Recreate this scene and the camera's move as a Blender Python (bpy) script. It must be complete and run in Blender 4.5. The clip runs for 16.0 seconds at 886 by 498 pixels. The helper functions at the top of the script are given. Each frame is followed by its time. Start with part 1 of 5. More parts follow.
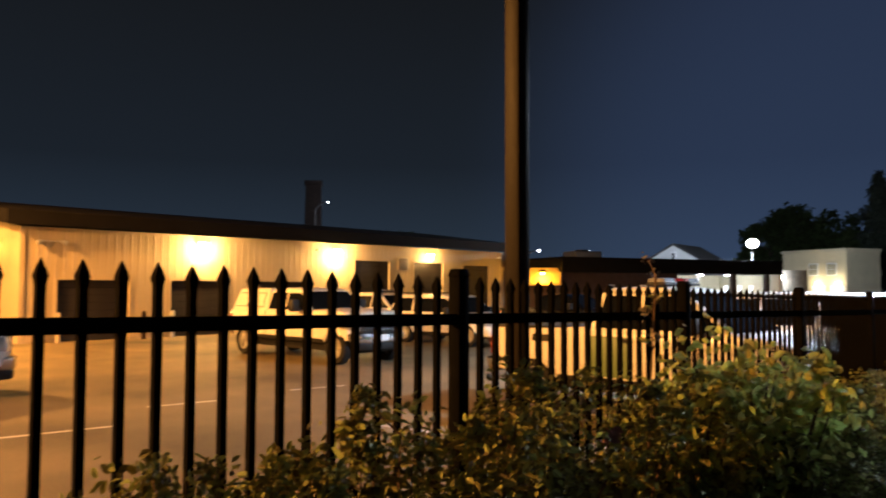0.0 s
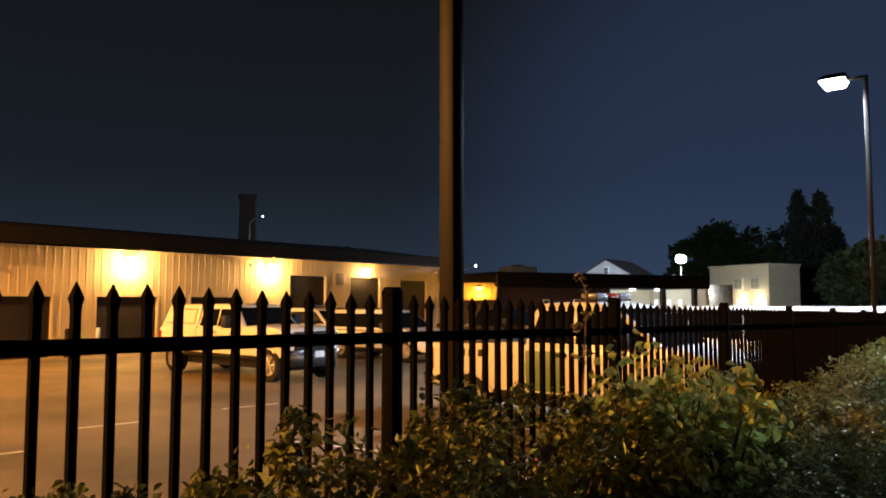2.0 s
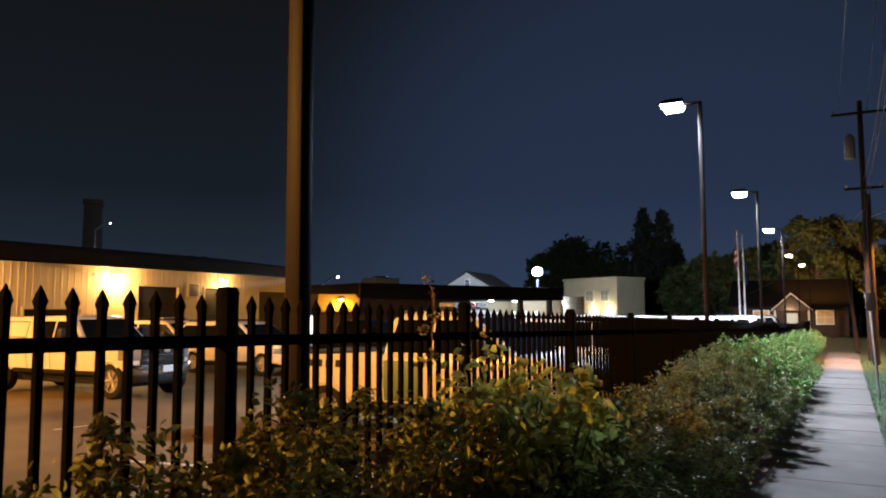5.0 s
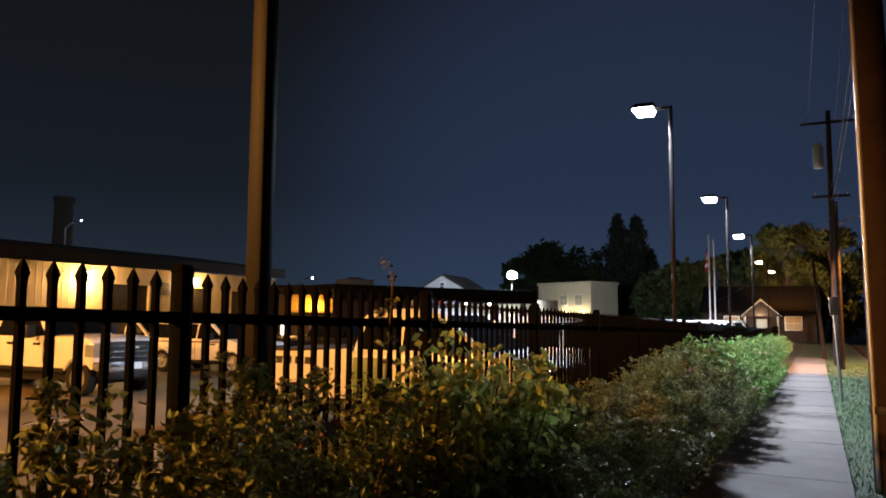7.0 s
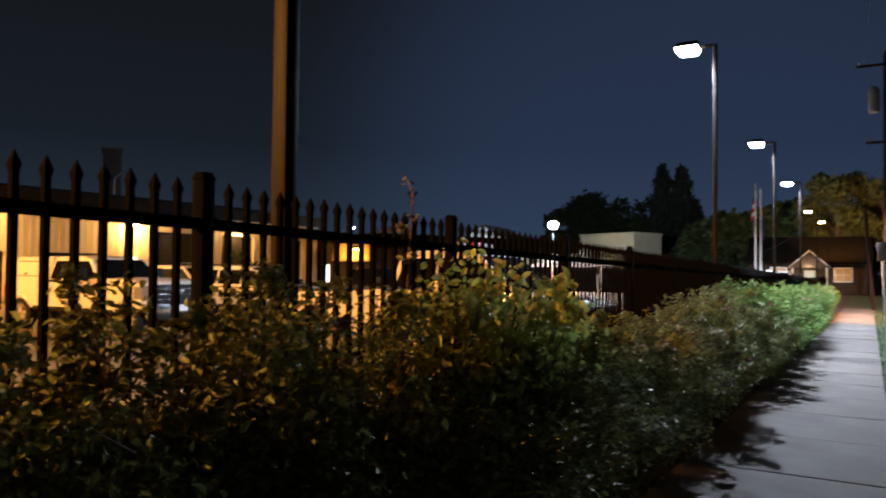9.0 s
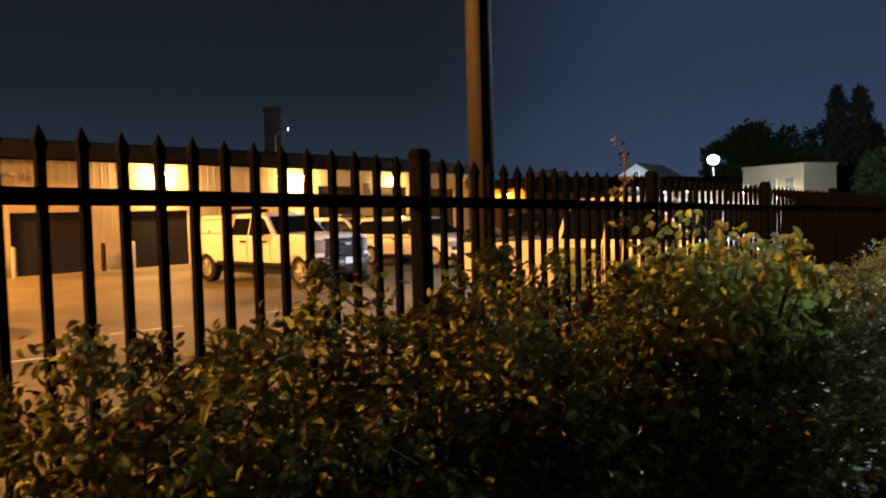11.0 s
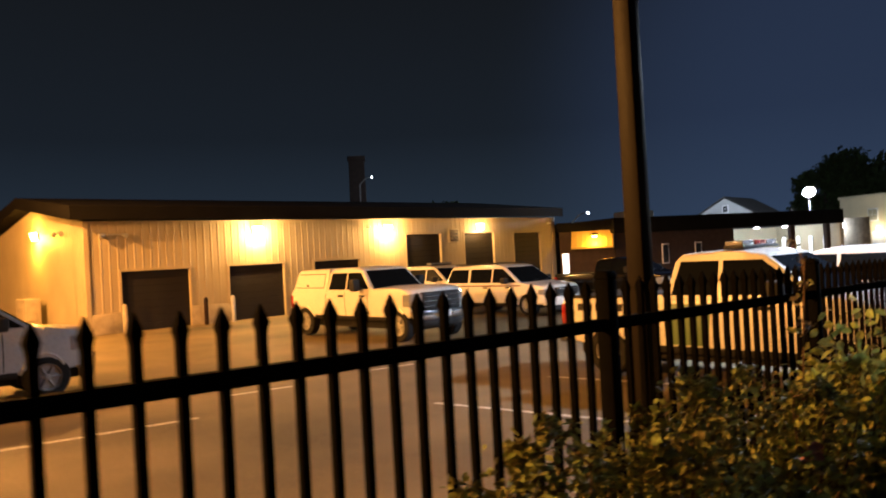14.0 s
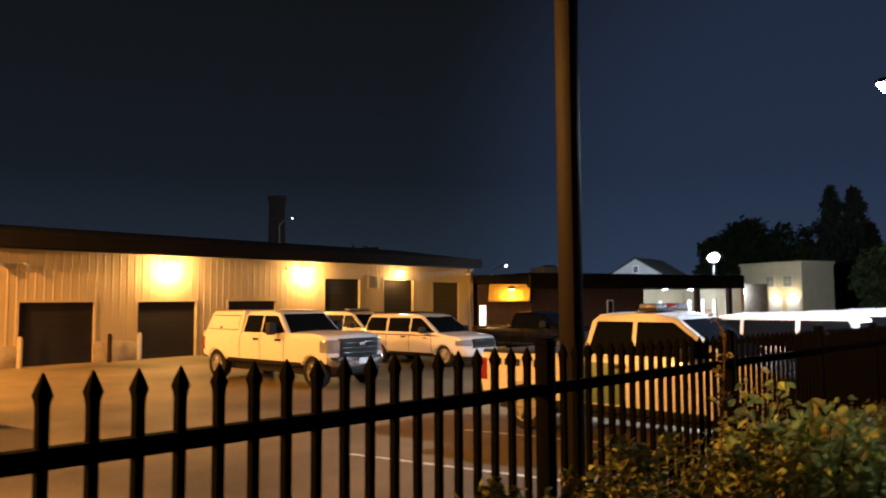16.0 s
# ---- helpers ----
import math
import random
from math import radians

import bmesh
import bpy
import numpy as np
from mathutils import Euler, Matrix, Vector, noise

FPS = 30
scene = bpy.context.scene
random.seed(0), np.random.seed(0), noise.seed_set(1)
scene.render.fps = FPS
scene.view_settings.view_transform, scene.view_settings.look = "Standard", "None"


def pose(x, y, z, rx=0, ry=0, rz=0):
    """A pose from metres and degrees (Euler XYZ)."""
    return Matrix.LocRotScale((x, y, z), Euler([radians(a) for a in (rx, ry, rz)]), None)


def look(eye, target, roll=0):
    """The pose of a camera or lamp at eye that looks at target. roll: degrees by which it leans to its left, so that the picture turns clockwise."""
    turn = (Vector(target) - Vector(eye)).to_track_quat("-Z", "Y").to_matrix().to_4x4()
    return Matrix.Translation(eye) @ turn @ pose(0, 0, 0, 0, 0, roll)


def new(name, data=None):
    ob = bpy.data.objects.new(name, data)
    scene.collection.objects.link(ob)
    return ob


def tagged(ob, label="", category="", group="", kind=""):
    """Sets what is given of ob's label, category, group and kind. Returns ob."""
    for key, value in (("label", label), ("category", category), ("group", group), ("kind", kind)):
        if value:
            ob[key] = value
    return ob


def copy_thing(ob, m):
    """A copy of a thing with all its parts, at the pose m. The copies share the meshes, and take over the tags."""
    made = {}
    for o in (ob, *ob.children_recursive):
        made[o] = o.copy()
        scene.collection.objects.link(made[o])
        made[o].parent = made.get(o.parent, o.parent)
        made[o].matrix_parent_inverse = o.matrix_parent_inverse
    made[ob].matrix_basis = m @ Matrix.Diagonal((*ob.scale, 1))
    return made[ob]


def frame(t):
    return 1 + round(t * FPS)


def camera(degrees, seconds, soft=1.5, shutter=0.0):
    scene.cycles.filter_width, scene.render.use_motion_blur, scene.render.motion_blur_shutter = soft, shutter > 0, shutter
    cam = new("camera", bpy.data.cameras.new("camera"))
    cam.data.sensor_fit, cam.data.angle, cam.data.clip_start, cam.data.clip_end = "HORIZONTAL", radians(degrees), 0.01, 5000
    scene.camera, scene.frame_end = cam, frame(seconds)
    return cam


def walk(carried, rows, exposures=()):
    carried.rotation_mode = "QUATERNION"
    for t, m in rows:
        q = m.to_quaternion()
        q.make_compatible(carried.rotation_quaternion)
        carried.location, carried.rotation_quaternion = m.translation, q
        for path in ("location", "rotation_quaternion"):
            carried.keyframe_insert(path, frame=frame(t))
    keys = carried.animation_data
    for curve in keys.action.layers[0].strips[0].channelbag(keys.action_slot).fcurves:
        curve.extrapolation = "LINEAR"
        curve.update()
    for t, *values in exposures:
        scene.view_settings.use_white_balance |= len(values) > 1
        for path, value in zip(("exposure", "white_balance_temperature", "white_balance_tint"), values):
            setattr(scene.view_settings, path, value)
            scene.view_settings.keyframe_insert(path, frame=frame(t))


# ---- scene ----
cam = camera(61.6, 16.0, soft=1.8, shutter=1.0)
PATH = [
    (0, (2.063, 0.089, 2.073), (0.679, 1.529, 2.173), 0.2),
    (0.5, (2.039, 0.111, 2.077), (0.717, 1.607, 2.185), 0.1),
    (1, (2.037, 0.115, 2.08), (0.741, 1.634, 2.192), 0.1),
    (1.5, (2.042, 0.127, 2.085), (0.769, 1.665, 2.207), 0.1),
    (2, (2.067, 0.106, 2.086), (0.811, 1.656, 2.226), -0.0),
    (2.5, (2.07, 0.114, 2.084), (0.85, 1.692, 2.234), -0.0),
    (3, (2.051, 0.176, 2.08), (0.931, 1.824, 2.241), -0.2),
    (3.5, (2.051, 0.191, 2.071), (0.99, 1.879, 2.237), -0.1),
    (4, (2.061, 0.202, 2.071), (1.045, 1.916, 2.241), -0.0),
    (4.5, (2.061, 0.224, 2.064), (1.075, 1.956, 2.233), -0.0),
    (5, (2.085, 0.222, 2.042), (1.133, 1.973, 2.214), -0.2),
    (7.5, (2.207, 0.225, 1.919), (1.319, 2.008, 2.099), 0.6),
    (8, (2.244, 0.248, 1.869), (1.341, 2.028, 1.995), 1.0),
    (8.5, (2.28, 0.276, 1.79), (1.343, 2.042, 1.869), 0.9),
    (9, (2.28, 0.264, 1.775), (1.283, 1.998, 1.827), 0.6),
    (9.2, (2.26, 0.265, 1.785), (1.215, 1.970, 1.837), 0.55),
    (9.5, (2.193, 0.268, 1.832), (0.997, 1.870, 1.888), 0.4),
    (12, (1.913, 0.062, 1.918), (0.557, 1.525, 1.774), -2.4),
    (12.5, (1.887, -0.028, 1.960), (0.477, 1.389, 1.897), -2.3),
    (13, (1.716, 0.149, 2.096), (0.273, 1.534, 2.094), -2.7),
    (13.5, (1.674, 0.065, 2.253), (0.212, 1.430, 2.272), -2.0),
    (14, (1.687, -0.072, 2.239), (0.218, 1.285, 2.255), -3.1),
    (14.5, (1.649, -0.169, 2.280), (0.194, 1.204, 2.325), -7.9),
    (15, (1.625, -0.162, 2.294), (0.246, 1.280, 2.428), -5.5),
    (15.5, (1.643, -0.214, 2.303), (0.307, 1.268, 2.439), -3.0),
    (16, (1.649, -0.199, 2.298), (0.344, 1.311, 2.433), -0.3),
]
walk(cam, [(t, look(eye, target, roll)) for t, eye, target, roll in PATH], [(0, 0.5), (1.5, 0.38), (4.0, 0.22), (9.0, 0.28), (12, 0.7), (13.5, 0.45), (14.5, 0.22), (16, 0.1)])

# ---- world and large lights ----
SODIUM, WARM, AMBER, LED = (1.0, 0.41, 0.085), (1.0, 0.53, 0.16), (1.0, 0.45, 0.05), (0.72, 0.82, 1.0)
world = bpy.data.worlds.new("night_sky")
scene.world = world
world.use_nodes = True
wn, wl = world.node_tree.nodes, world.node_tree.links
tex = wn.new("ShaderNodeTexCoord")
sep = wn.new("ShaderNodeSeparateXYZ")
wl.new(tex.outputs["Generated"], sep.inputs[0])
ramp = wn.new("ShaderNodeValToRGB")
ramp.color_ramp.elements[0].position, ramp.color_ramp.elements[0].color = 0.0, (0.0165, 0.0265, 0.0420, 1)
ramp.color_ramp.elements[1].position, ramp.color_ramp.elements[1].color = 0.45, (0.0050, 0.0054, 0.0061, 1)
mid = ramp.color_ramp.elements.new(0.16)
mid.color = (0.0076, 0.0108, 0.0160, 1)
wl.new(sep.outputs["Z"], ramp.inputs[0])
aim = wn.new("ShaderNodeVectorMath")
aim.operation = "DOT_PRODUCT"
aim.inputs[1].default_value = (-0.20, 0.97, 0.12)
wl.new(tex.outputs["Generated"], aim.inputs[0])
near = wn.new("ShaderNodeMapRange")
near.interpolation_type = "SMOOTHERSTEP"
near.inputs["From Min"].default_value, near.inputs["From Max"].default_value = 0.84, 1.0
wl.new(aim.outputs["Value"], near.inputs["Value"])
town = wn.new("ShaderNodeMix")
town.data_type, town.blend_type = "RGBA", "ADD"
town.inputs["B"].default_value = (0.0085, 0.0155, 0.038, 1)
wl.new(near.outputs[0], town.inputs["Factor"])
wl.new(ramp.outputs[0], town.inputs["A"])
wl.new(town.outputs["Result"], wn["Background"].inputs[0])
wn["Background"].inputs[1].default_value = 1.0


def lamp_light(kind, place, watts, color, size=0.15, target=None, cone=150, blend=0.6):
    data = bpy.data.lights.new("light", kind)
    data.energy, data.color, data.shadow_soft_size = watts, color, size
    ob = new("light", data)
    if kind == "SPOT":
        data.spot_size, data.spot_blend = radians(cone), blend
        ob.matrix_world = look(place, target)
    else:
        ob.location = place
    return ob


# ---- materials ----
def material(name, color, rough=0.6, metal=0.0, vary=0.25, scale=6.0, fine=60.0, bump=0.15, coat=0.0, island=0.0, tint=None, emit=0.0, spread=0.01, gloss=0.5, thin=0.0):
    """Principled surface with two scales of variation in colour, roughness and relief."""
    m = bpy.data.materials.new(name)
    m.use_nodes = True
    n, l = m.node_tree.nodes, m.node_tree.links
    b = n["Principled BSDF"]
    geo = n.new("ShaderNodeTexCoord")
    big, small = n.new("ShaderNodeTexNoise"), n.new("ShaderNodeTexNoise")
    for node, s in ((big, scale), (small, fine)):
        node.inputs["Scale"].default_value = s
        node.inputs["Detail"].default_value = 5
        l.new(geo.outputs["Object"], node.inputs["Vector"])
    blend = n.new("ShaderNodeMath")
    blend.operation = "MULTIPLY_ADD"
    l.new(small.outputs["Fac"], blend.inputs[0])
    blend.inputs[1].default_value = 0.45
    l.new(big.outputs["Fac"], blend.inputs[2])
    span = n.new("ShaderNodeMapRange")
    span.inputs["From Min"].default_value, span.inputs["From Max"].default_value = 0.45, 1.0
    l.new(blend.outputs[0], span.inputs["Value"])
    mix = n.new("ShaderNodeMix")
    mix.data_type = "RGBA"
    other = tint or tuple(c * (1 - vary) for c in color)
    mix.inputs["A"].default_value = (*[min(1, c * (1 + vary * 0.5)) for c in color], 1)
    mix.inputs["B"].default_value = (*other, 1)
    l.new(span.outputs[0], mix.inputs["Factor"])
    out = mix.outputs["Result"]
    if island:
        rnd, hsv = n.new("ShaderNodeNewGeometry"), n.new("ShaderNodeHueSaturation")
        wide, hue = n.new("ShaderNodeMapRange"), n.new("ShaderNodeMapRange")
        wide.inputs["To Min"].default_value, wide.inputs["To Max"].default_value = 1 - island, 1 + island
        hue.inputs["To Min"].default_value, hue.inputs["To Max"].default_value = 0.5 - spread * 3, 0.5 + spread
        l.new(rnd.outputs["Random Per Island"], wide.inputs["Value"])
        l.new(rnd.outputs["Random Per Island"], hue.inputs["Value"])
        l.new(wide.outputs[0], hsv.inputs["Value"])
        l.new(hue.outputs[0], hsv.inputs["Hue"])
        l.new(out, hsv.inputs["Color"])
        out = hsv.outputs[0]
    l.new(out, b.inputs["Base Color"])
    r = n.new("ShaderNodeMapRange")
    r.inputs["To Min"].default_value, r.inputs["To Max"].default_value = max(0.02, rough * 0.82), min(1, rough * 1.18)
    l.new(small.outputs["Fac"], r.inputs["Value"])
    l.new(r.outputs[0], b.inputs["Roughness"])
    b.inputs["Metallic"].default_value = metal
    b.inputs["Specular IOR Level"].default_value = gloss
    b.inputs["Coat Weight"].default_value = coat
    if bump:
        bp = n.new("ShaderNodeBump")
        bp.inputs["Strength"].default_value, bp.inputs["Distance"].default_value = bump, 0.01
        l.new(blend.outputs[0], bp.inputs["Height"])
        l.new(bp.outputs[0], b.inputs["Normal"])
    if emit:
        b.inputs["Emission Color"].default_value, b.inputs["Emission Strength"].default_value = (*color, 1), emit
    if thin:
        tl, both = n.new("ShaderNodeBsdfTranslucent"), n.new("ShaderNodeMixShader")
        l.new(out, tl.inputs["Color"])
        both.inputs[0].default_value = thin
        l.new(b.outputs[0], both.inputs[1])
        l.new(tl.outputs[0], both.inputs[2])
        l.new(both.outputs[0], n["Material Output"].inputs["Surface"])
    return m


ASPHALT = material("asphalt", (0.155, 0.118, 0.06), 0.7, vary=0.85, scale=0.35, fine=55, bump=0.5)
CONCRETE = material("concrete", (0.108, 0.09, 0.078), 0.9, vary=0.4, scale=1.3, fine=70, bump=0.35)
SOIL = material("soil", (0.045, 0.032, 0.022), 0.95, vary=0.5, scale=4, fine=40, bump=0.8)
TURF = material("turf", (0.032, 0.06, 0.015), 0.9, vary=0.4, scale=1.5, fine=90, bump=0.9)
BLADE = material("grass_blade", (0.03, 0.07, 0.013), 0.85, vary=0.3, island=0.35, bump=0, gloss=0.1)
PAINTLINE = material("worn_line_paint", (0.6, 0.58, 0.52), 0.7, vary=0.5, scale=7, fine=60, bump=0.2)
IRON = material("black_fence_paint", (0.0035, 0.0035, 0.004), 0.8, vary=0.3, scale=12, fine=90, bump=0.1, gloss=0.02)
BRONZE = material("bronze_pole_paint", (0.0095, 0.007, 0.006), 0.5, vary=0.25, scale=3, fine=70, bump=0.08, gloss=0.1)
SIDING = material("cream_metal_siding", (0.32, 0.265, 0.18), 0.6, vary=0.18, scale=0.7, fine=25, bump=0.05)
FASCIA = material("dark_roof_trim", (0.006, 0.0056, 0.0055), 0.75, vary=0.3, scale=2, gloss=0.08)
ROOFING = material("dark_roofing", (0.04, 0.04, 0.042), 0.8, vary=0.3, scale=1.5)
ROLLUP = material("brown_door_paint", (0.014, 0.012, 0.011), 0.6, vary=0.25, scale=2, fine=30, bump=0.06, gloss=0.2)
BLOCK = material("painted_block", (0.32, 0.27, 0.2), 0.85, vary=0.4, scale=3, fine=40, bump=0.5)
WHITE = material("white_car_paint", (0.66, 0.65, 0.62), 0.28, vary=0.05, scale=1.5, fine=20, bump=0.0, coat=0.6)
# White paint dulled to grey: shade on the pickup's near side, in its colour.
SHADEDWHITE = material("shaded_white_car_paint", (0.4, 0.4, 0.4), 0.28, vary=0.06, scale=1.5, fine=20, bump=0.0, coat=0.6)
BLACKCAR = material("black_car_paint", (0.004, 0.004, 0.005), 0.12, vary=0.2, scale=1.5, fine=20, bump=0.0)
GREENBAND = material("green_band", (0.12, 0.19, 0.09), 0.35, vary=0.1, bump=0)
DARKBAND = material("dark_red_band", (0.09, 0.02, 0.02), 0.35, vary=0.1, bump=0)
CARGLASS = material("tinted_glass", (0.006, 0.007, 0.008), 0.04, vary=0.1, bump=0)
TYRE = material("tyre_rubber", (0.014, 0.014, 0.014), 0.9, vary=0.3, scale=8, fine=60, bump=0.4, gloss=0.2)
RIM = material("steel_rim", (0.3, 0.3, 0.3), 0.5, 0.7, vary=0.2, scale=8)
CHROME = material("chrome", (0.5, 0.52, 0.56), 0.16, 1.0, vary=0.08, bump=0)
DARKCHROME = material("dark_chrome", (0.16, 0.165, 0.18), 0.25, 1.0, vary=0.1, bump=0)
PLASTIC = material("black_plastic", (0.009, 0.009, 0.009), 0.6, vary=0.2, bump=0.1, gloss=0.3)
HEADLENS = material("headlight_lens", (0.38, 0.40, 0.43), 0.1, 0.5, vary=0.1, bump=0, coat=1)
REDLENS = material("red_lens", (0.22, 0.012, 0.01), 0.15, vary=0.1, bump=0, coat=1)
BRICK = material("dark_brick", (0.04, 0.024, 0.018), 0.95, vary=0.4, scale=3, fine=40, bump=0.5)
STUCCO = material("pale_stucco", (0.62, 0.54, 0.36), 0.85, vary=0.12, scale=0.8, fine=30, bump=0.2)
CLAP = material("white_clapboard", (0.45, 0.46, 0.46), 0.7, vary=0.12, scale=1, bump=0.1)
OCHRE = material("ochre_awning_metal", (0.55, 0.4, 0.14), 0.5, vary=0.2, scale=2)
TIMBER = material("weathered_pole_wood", (0.024, 0.015, 0.0125), 0.9, vary=0.45, scale=3, fine=45, bump=0.7, gloss=0.1)
GALV = material("galvanised_steel", (0.42, 0.43, 0.44), 0.4, 0.8, vary=0.2, scale=6)
WHITEMETAL = material("white_enamel", (0.75, 0.75, 0.75), 0.35, vary=0.08, bump=0.02)
PANEDARK = material("dark_pane", (0.02, 0.022, 0.025), 0.08, vary=0.1, bump=0)
PANEPALE = material("pale_pane", (0.34, 0.32, 0.24), 0.3, vary=0.2, bump=0)
PANELIT = material("lit_pane", (0.5, 0.36, 0.2), 0.5, vary=0.1, bump=0, emit=0.06)
PANECOOL = material("cool_lit_pane", (0.85, 0.92, 1.0), 0.5, vary=0.1, bump=0, emit=2.0)
LEAF = material("rose_leaf", (0.19, 0.225, 0.07), 0.6, vary=0.35, scale=3, bump=0, island=0.65, spread=0.022, gloss=0.22, thin=0.18)
# Copy of LEAF with the white lamps' green cast put into its colour.
LEAFLAMPLIT = material("lamplit_rose_leaf", (0.11, 0.205, 0.05), 0.6, vary=0.3, scale=3, bump=0, island=0.5, spread=0.03, gloss=0.25, thin=0.14)
LEAFPALE = material("pale_shrub_leaf", (0.36, 0.45, 0.13), 0.6, vary=0.3, scale=3, bump=0, island=0.35, spread=0.02, gloss=0.3, thin=0.4)
STEM = material("brown_stem", (0.09, 0.055, 0.035), 0.8, vary=0.4, scale=10, bump=0.3)
PETAL = material("faded_pink_petal", (0.34, 0.17, 0.15), 0.6, vary=0.3, scale=20, bump=0, island=0.3)
PALEPETAL = material("dry_pale_petal", (0.17, 0.16, 0.13), 0.7, vary=0.3, scale=20, bump=0, island=0.3)
TREELEAF = material("tree_leaf", (0.06, 0.085, 0.03), 0.7, vary=0.3, scale=0.5, bump=0, island=0.4, gloss=0.2, thin=0.25)
NEEDLE = material("conifer_needles", (0.02, 0.03, 0.018), 0.9, vary=0.3, scale=0.5, bump=0, island=0.4)
BARK = material("bark", (0.09, 0.065, 0.045), 0.9, vary=0.4, scale=5, bump=0.6)
FLAGRED = material("red_cloth", (0.45, 0.04, 0.05), 0.8, vary=0.1, bump=0)
FLAGWHITE = material("white_cloth", (0.7, 0.7, 0.7), 0.8, vary=0.1, bump=0)
FLAGBLUE = material("blue_cloth", (0.03, 0.05, 0.2), 0.8, vary=0.1, bump=0)


def glow(name, color, strength):
    m = bpy.data.materials.new(name)
    m.use_nodes = True
    b = m.node_tree.nodes["Principled BSDF"]
    b.inputs["Base Color"].default_value = (*color, 1)
    b.inputs["Emission Color"].default_value, b.inputs["Emission Strength"].default_value = (*color, 1), strength
    return m


GLOW_SODIUM = glow("sodium_lens", (1, 0.72, 0.3), 40)
GLOW_AMBER = glow("amber_lens", (1, 0.6, 0.08), 25)
GLOW_LED = glow("led_lens", (0.85, 0.92, 1.0), 60)


# ---- mesh helpers ----
def mesh_of(name, bm, mat, smooth=True):
    bmesh.ops.recalc_face_normals(bm, faces=bm.faces)
    me = bpy.data.meshes.new(name)
    bm.to_mesh(me)
    bm.free()
    me.materials.append(mat)
    if smooth:
        me.polygons.foreach_set("use_smooth", [True] * len(me.polygons))
        me.set_sharp_from_angle(angle=radians(35))
    return me


def part(name, bm, mat, parent=None, label="", smooth=True):
    ob = new(name, mesh_of(name, bm, mat, smooth))
    ob.parent = parent
    if label:
        ob["label"] = label
    return ob


def piece(name, me, parent, m=None):
    """Another object on a mesh that is already there."""
    ob = new(name, me)
    ob.parent = parent
    if m is not None:
        ob.matrix_basis = m
    return ob


def thing(name, label, category, m=None, group="", kind=""):
    ob = tagged(new(name), label, category, group, kind)
    if m is not None:
        ob.matrix_world = m
    return ob


def box(bm, x0, x1, y0, y1, z0, z1, bev=0.0):
    v = [bm.verts.new((x, y, z)) for x in (x0, x1) for y in (y0, y1) for z in (z0, z1)]
    fs = [bm.faces.new([v[i] for i in q]) for q in ((0, 1, 3, 2), (4, 6, 7, 5), (0, 4, 5, 1), (2, 3, 7, 6), (0, 2, 6, 4), (1, 5, 7, 3))]
    if bev:
        es = {e for f in fs for e in f.edges}
        bmesh.ops.bevel(bm, geom=list(es), offset=bev, segments=2, affect="EDGES", profile=0.5)
    return bm


def tube(bm, p0, p1, r0, r1=None, n=10, caps=True):
    r1 = r0 if r1 is None else r1
    p0, p1 = Vector(p0), Vector(p1)
    q = (p1 - p0).to_track_quat("Z", "Y")
    rings = []
    for p, r in ((p0, r0), (p1, r1)):
        rings.append([bm.verts.new(p + q @ Vector((r * math.cos(2 * math.pi * i / n), r * math.sin(2 * math.pi * i / n), 0))) for i in range(n)])
    for i in range(n):
        bm.faces.new((rings[0][i], rings[0][(i + 1) % n], rings[1][(i + 1) % n], rings[1][i]))
    if caps:
        bm.faces.new(rings[0][::-1])
        bm.faces.new(rings[1])
    return bm


def lathe(bm, profile, n=20, axis="Z", at=(0, 0, 0), caps=True):
    rings = []
    for r, h in profile:
        ring = []
        for i in range(n):
            a = 2 * math.pi * i / n
            c, s = r * math.cos(a), r * math.sin(a)
            p = (c, s, h) if axis == "Z" else (c, h, s)
            ring.append(bm.verts.new(Vector(p) + Vector(at)))
        rings.append(ring)
    for a, b in zip(rings, rings[1:]):
        for i in range(n):
            bm.faces.new((a[i], a[(i + 1) % n], b[(i + 1) % n], b[i]))
    if caps:
        bm.faces.new(rings[0][::-1])
        bm.faces.new(rings[-1])
    return bm


def prism(bm, outline, y0, y1, bev=0.0, segments=3):
    a = [bm.verts.new((x, y0, z)) for x, z in outline]
    b = [bm.verts.new((x, y1, z)) for x, z in outline]
    fa, fb = bm.faces.new(a), bm.faces.new(b[::-1])
    n = len(a)
    for i in range(n):
        bm.faces.new((a[i], b[i], b[(i + 1) % n], a[(i + 1) % n]))
    if bev:
        bmesh.ops.bevel(bm, geom=list(fa.edges) + list(fb.edges), offset=bev, segments=segments, affect="EDGES", profile=0.6)
    return bm


def frustum(bm, bottom, top, bev=0.0):
    """Eight corners: four below and four above, both counter-clockwise."""
    v = [bm.verts.new(p) for p in (*bottom, *top)]
    bm.faces.new(v[3::-1])
    bm.faces.new(v[4:])
    for i in range(4):
        bm.faces.new((v[i], v[(i + 1) % 4], v[4 + (i + 1) % 4], v[4 + i]))
    if bev:
        bmesh.ops.bevel(bm, geom=list(bm.edges), offset=bev, segments=3, affect="EDGES", profile=0.6)
    return bm


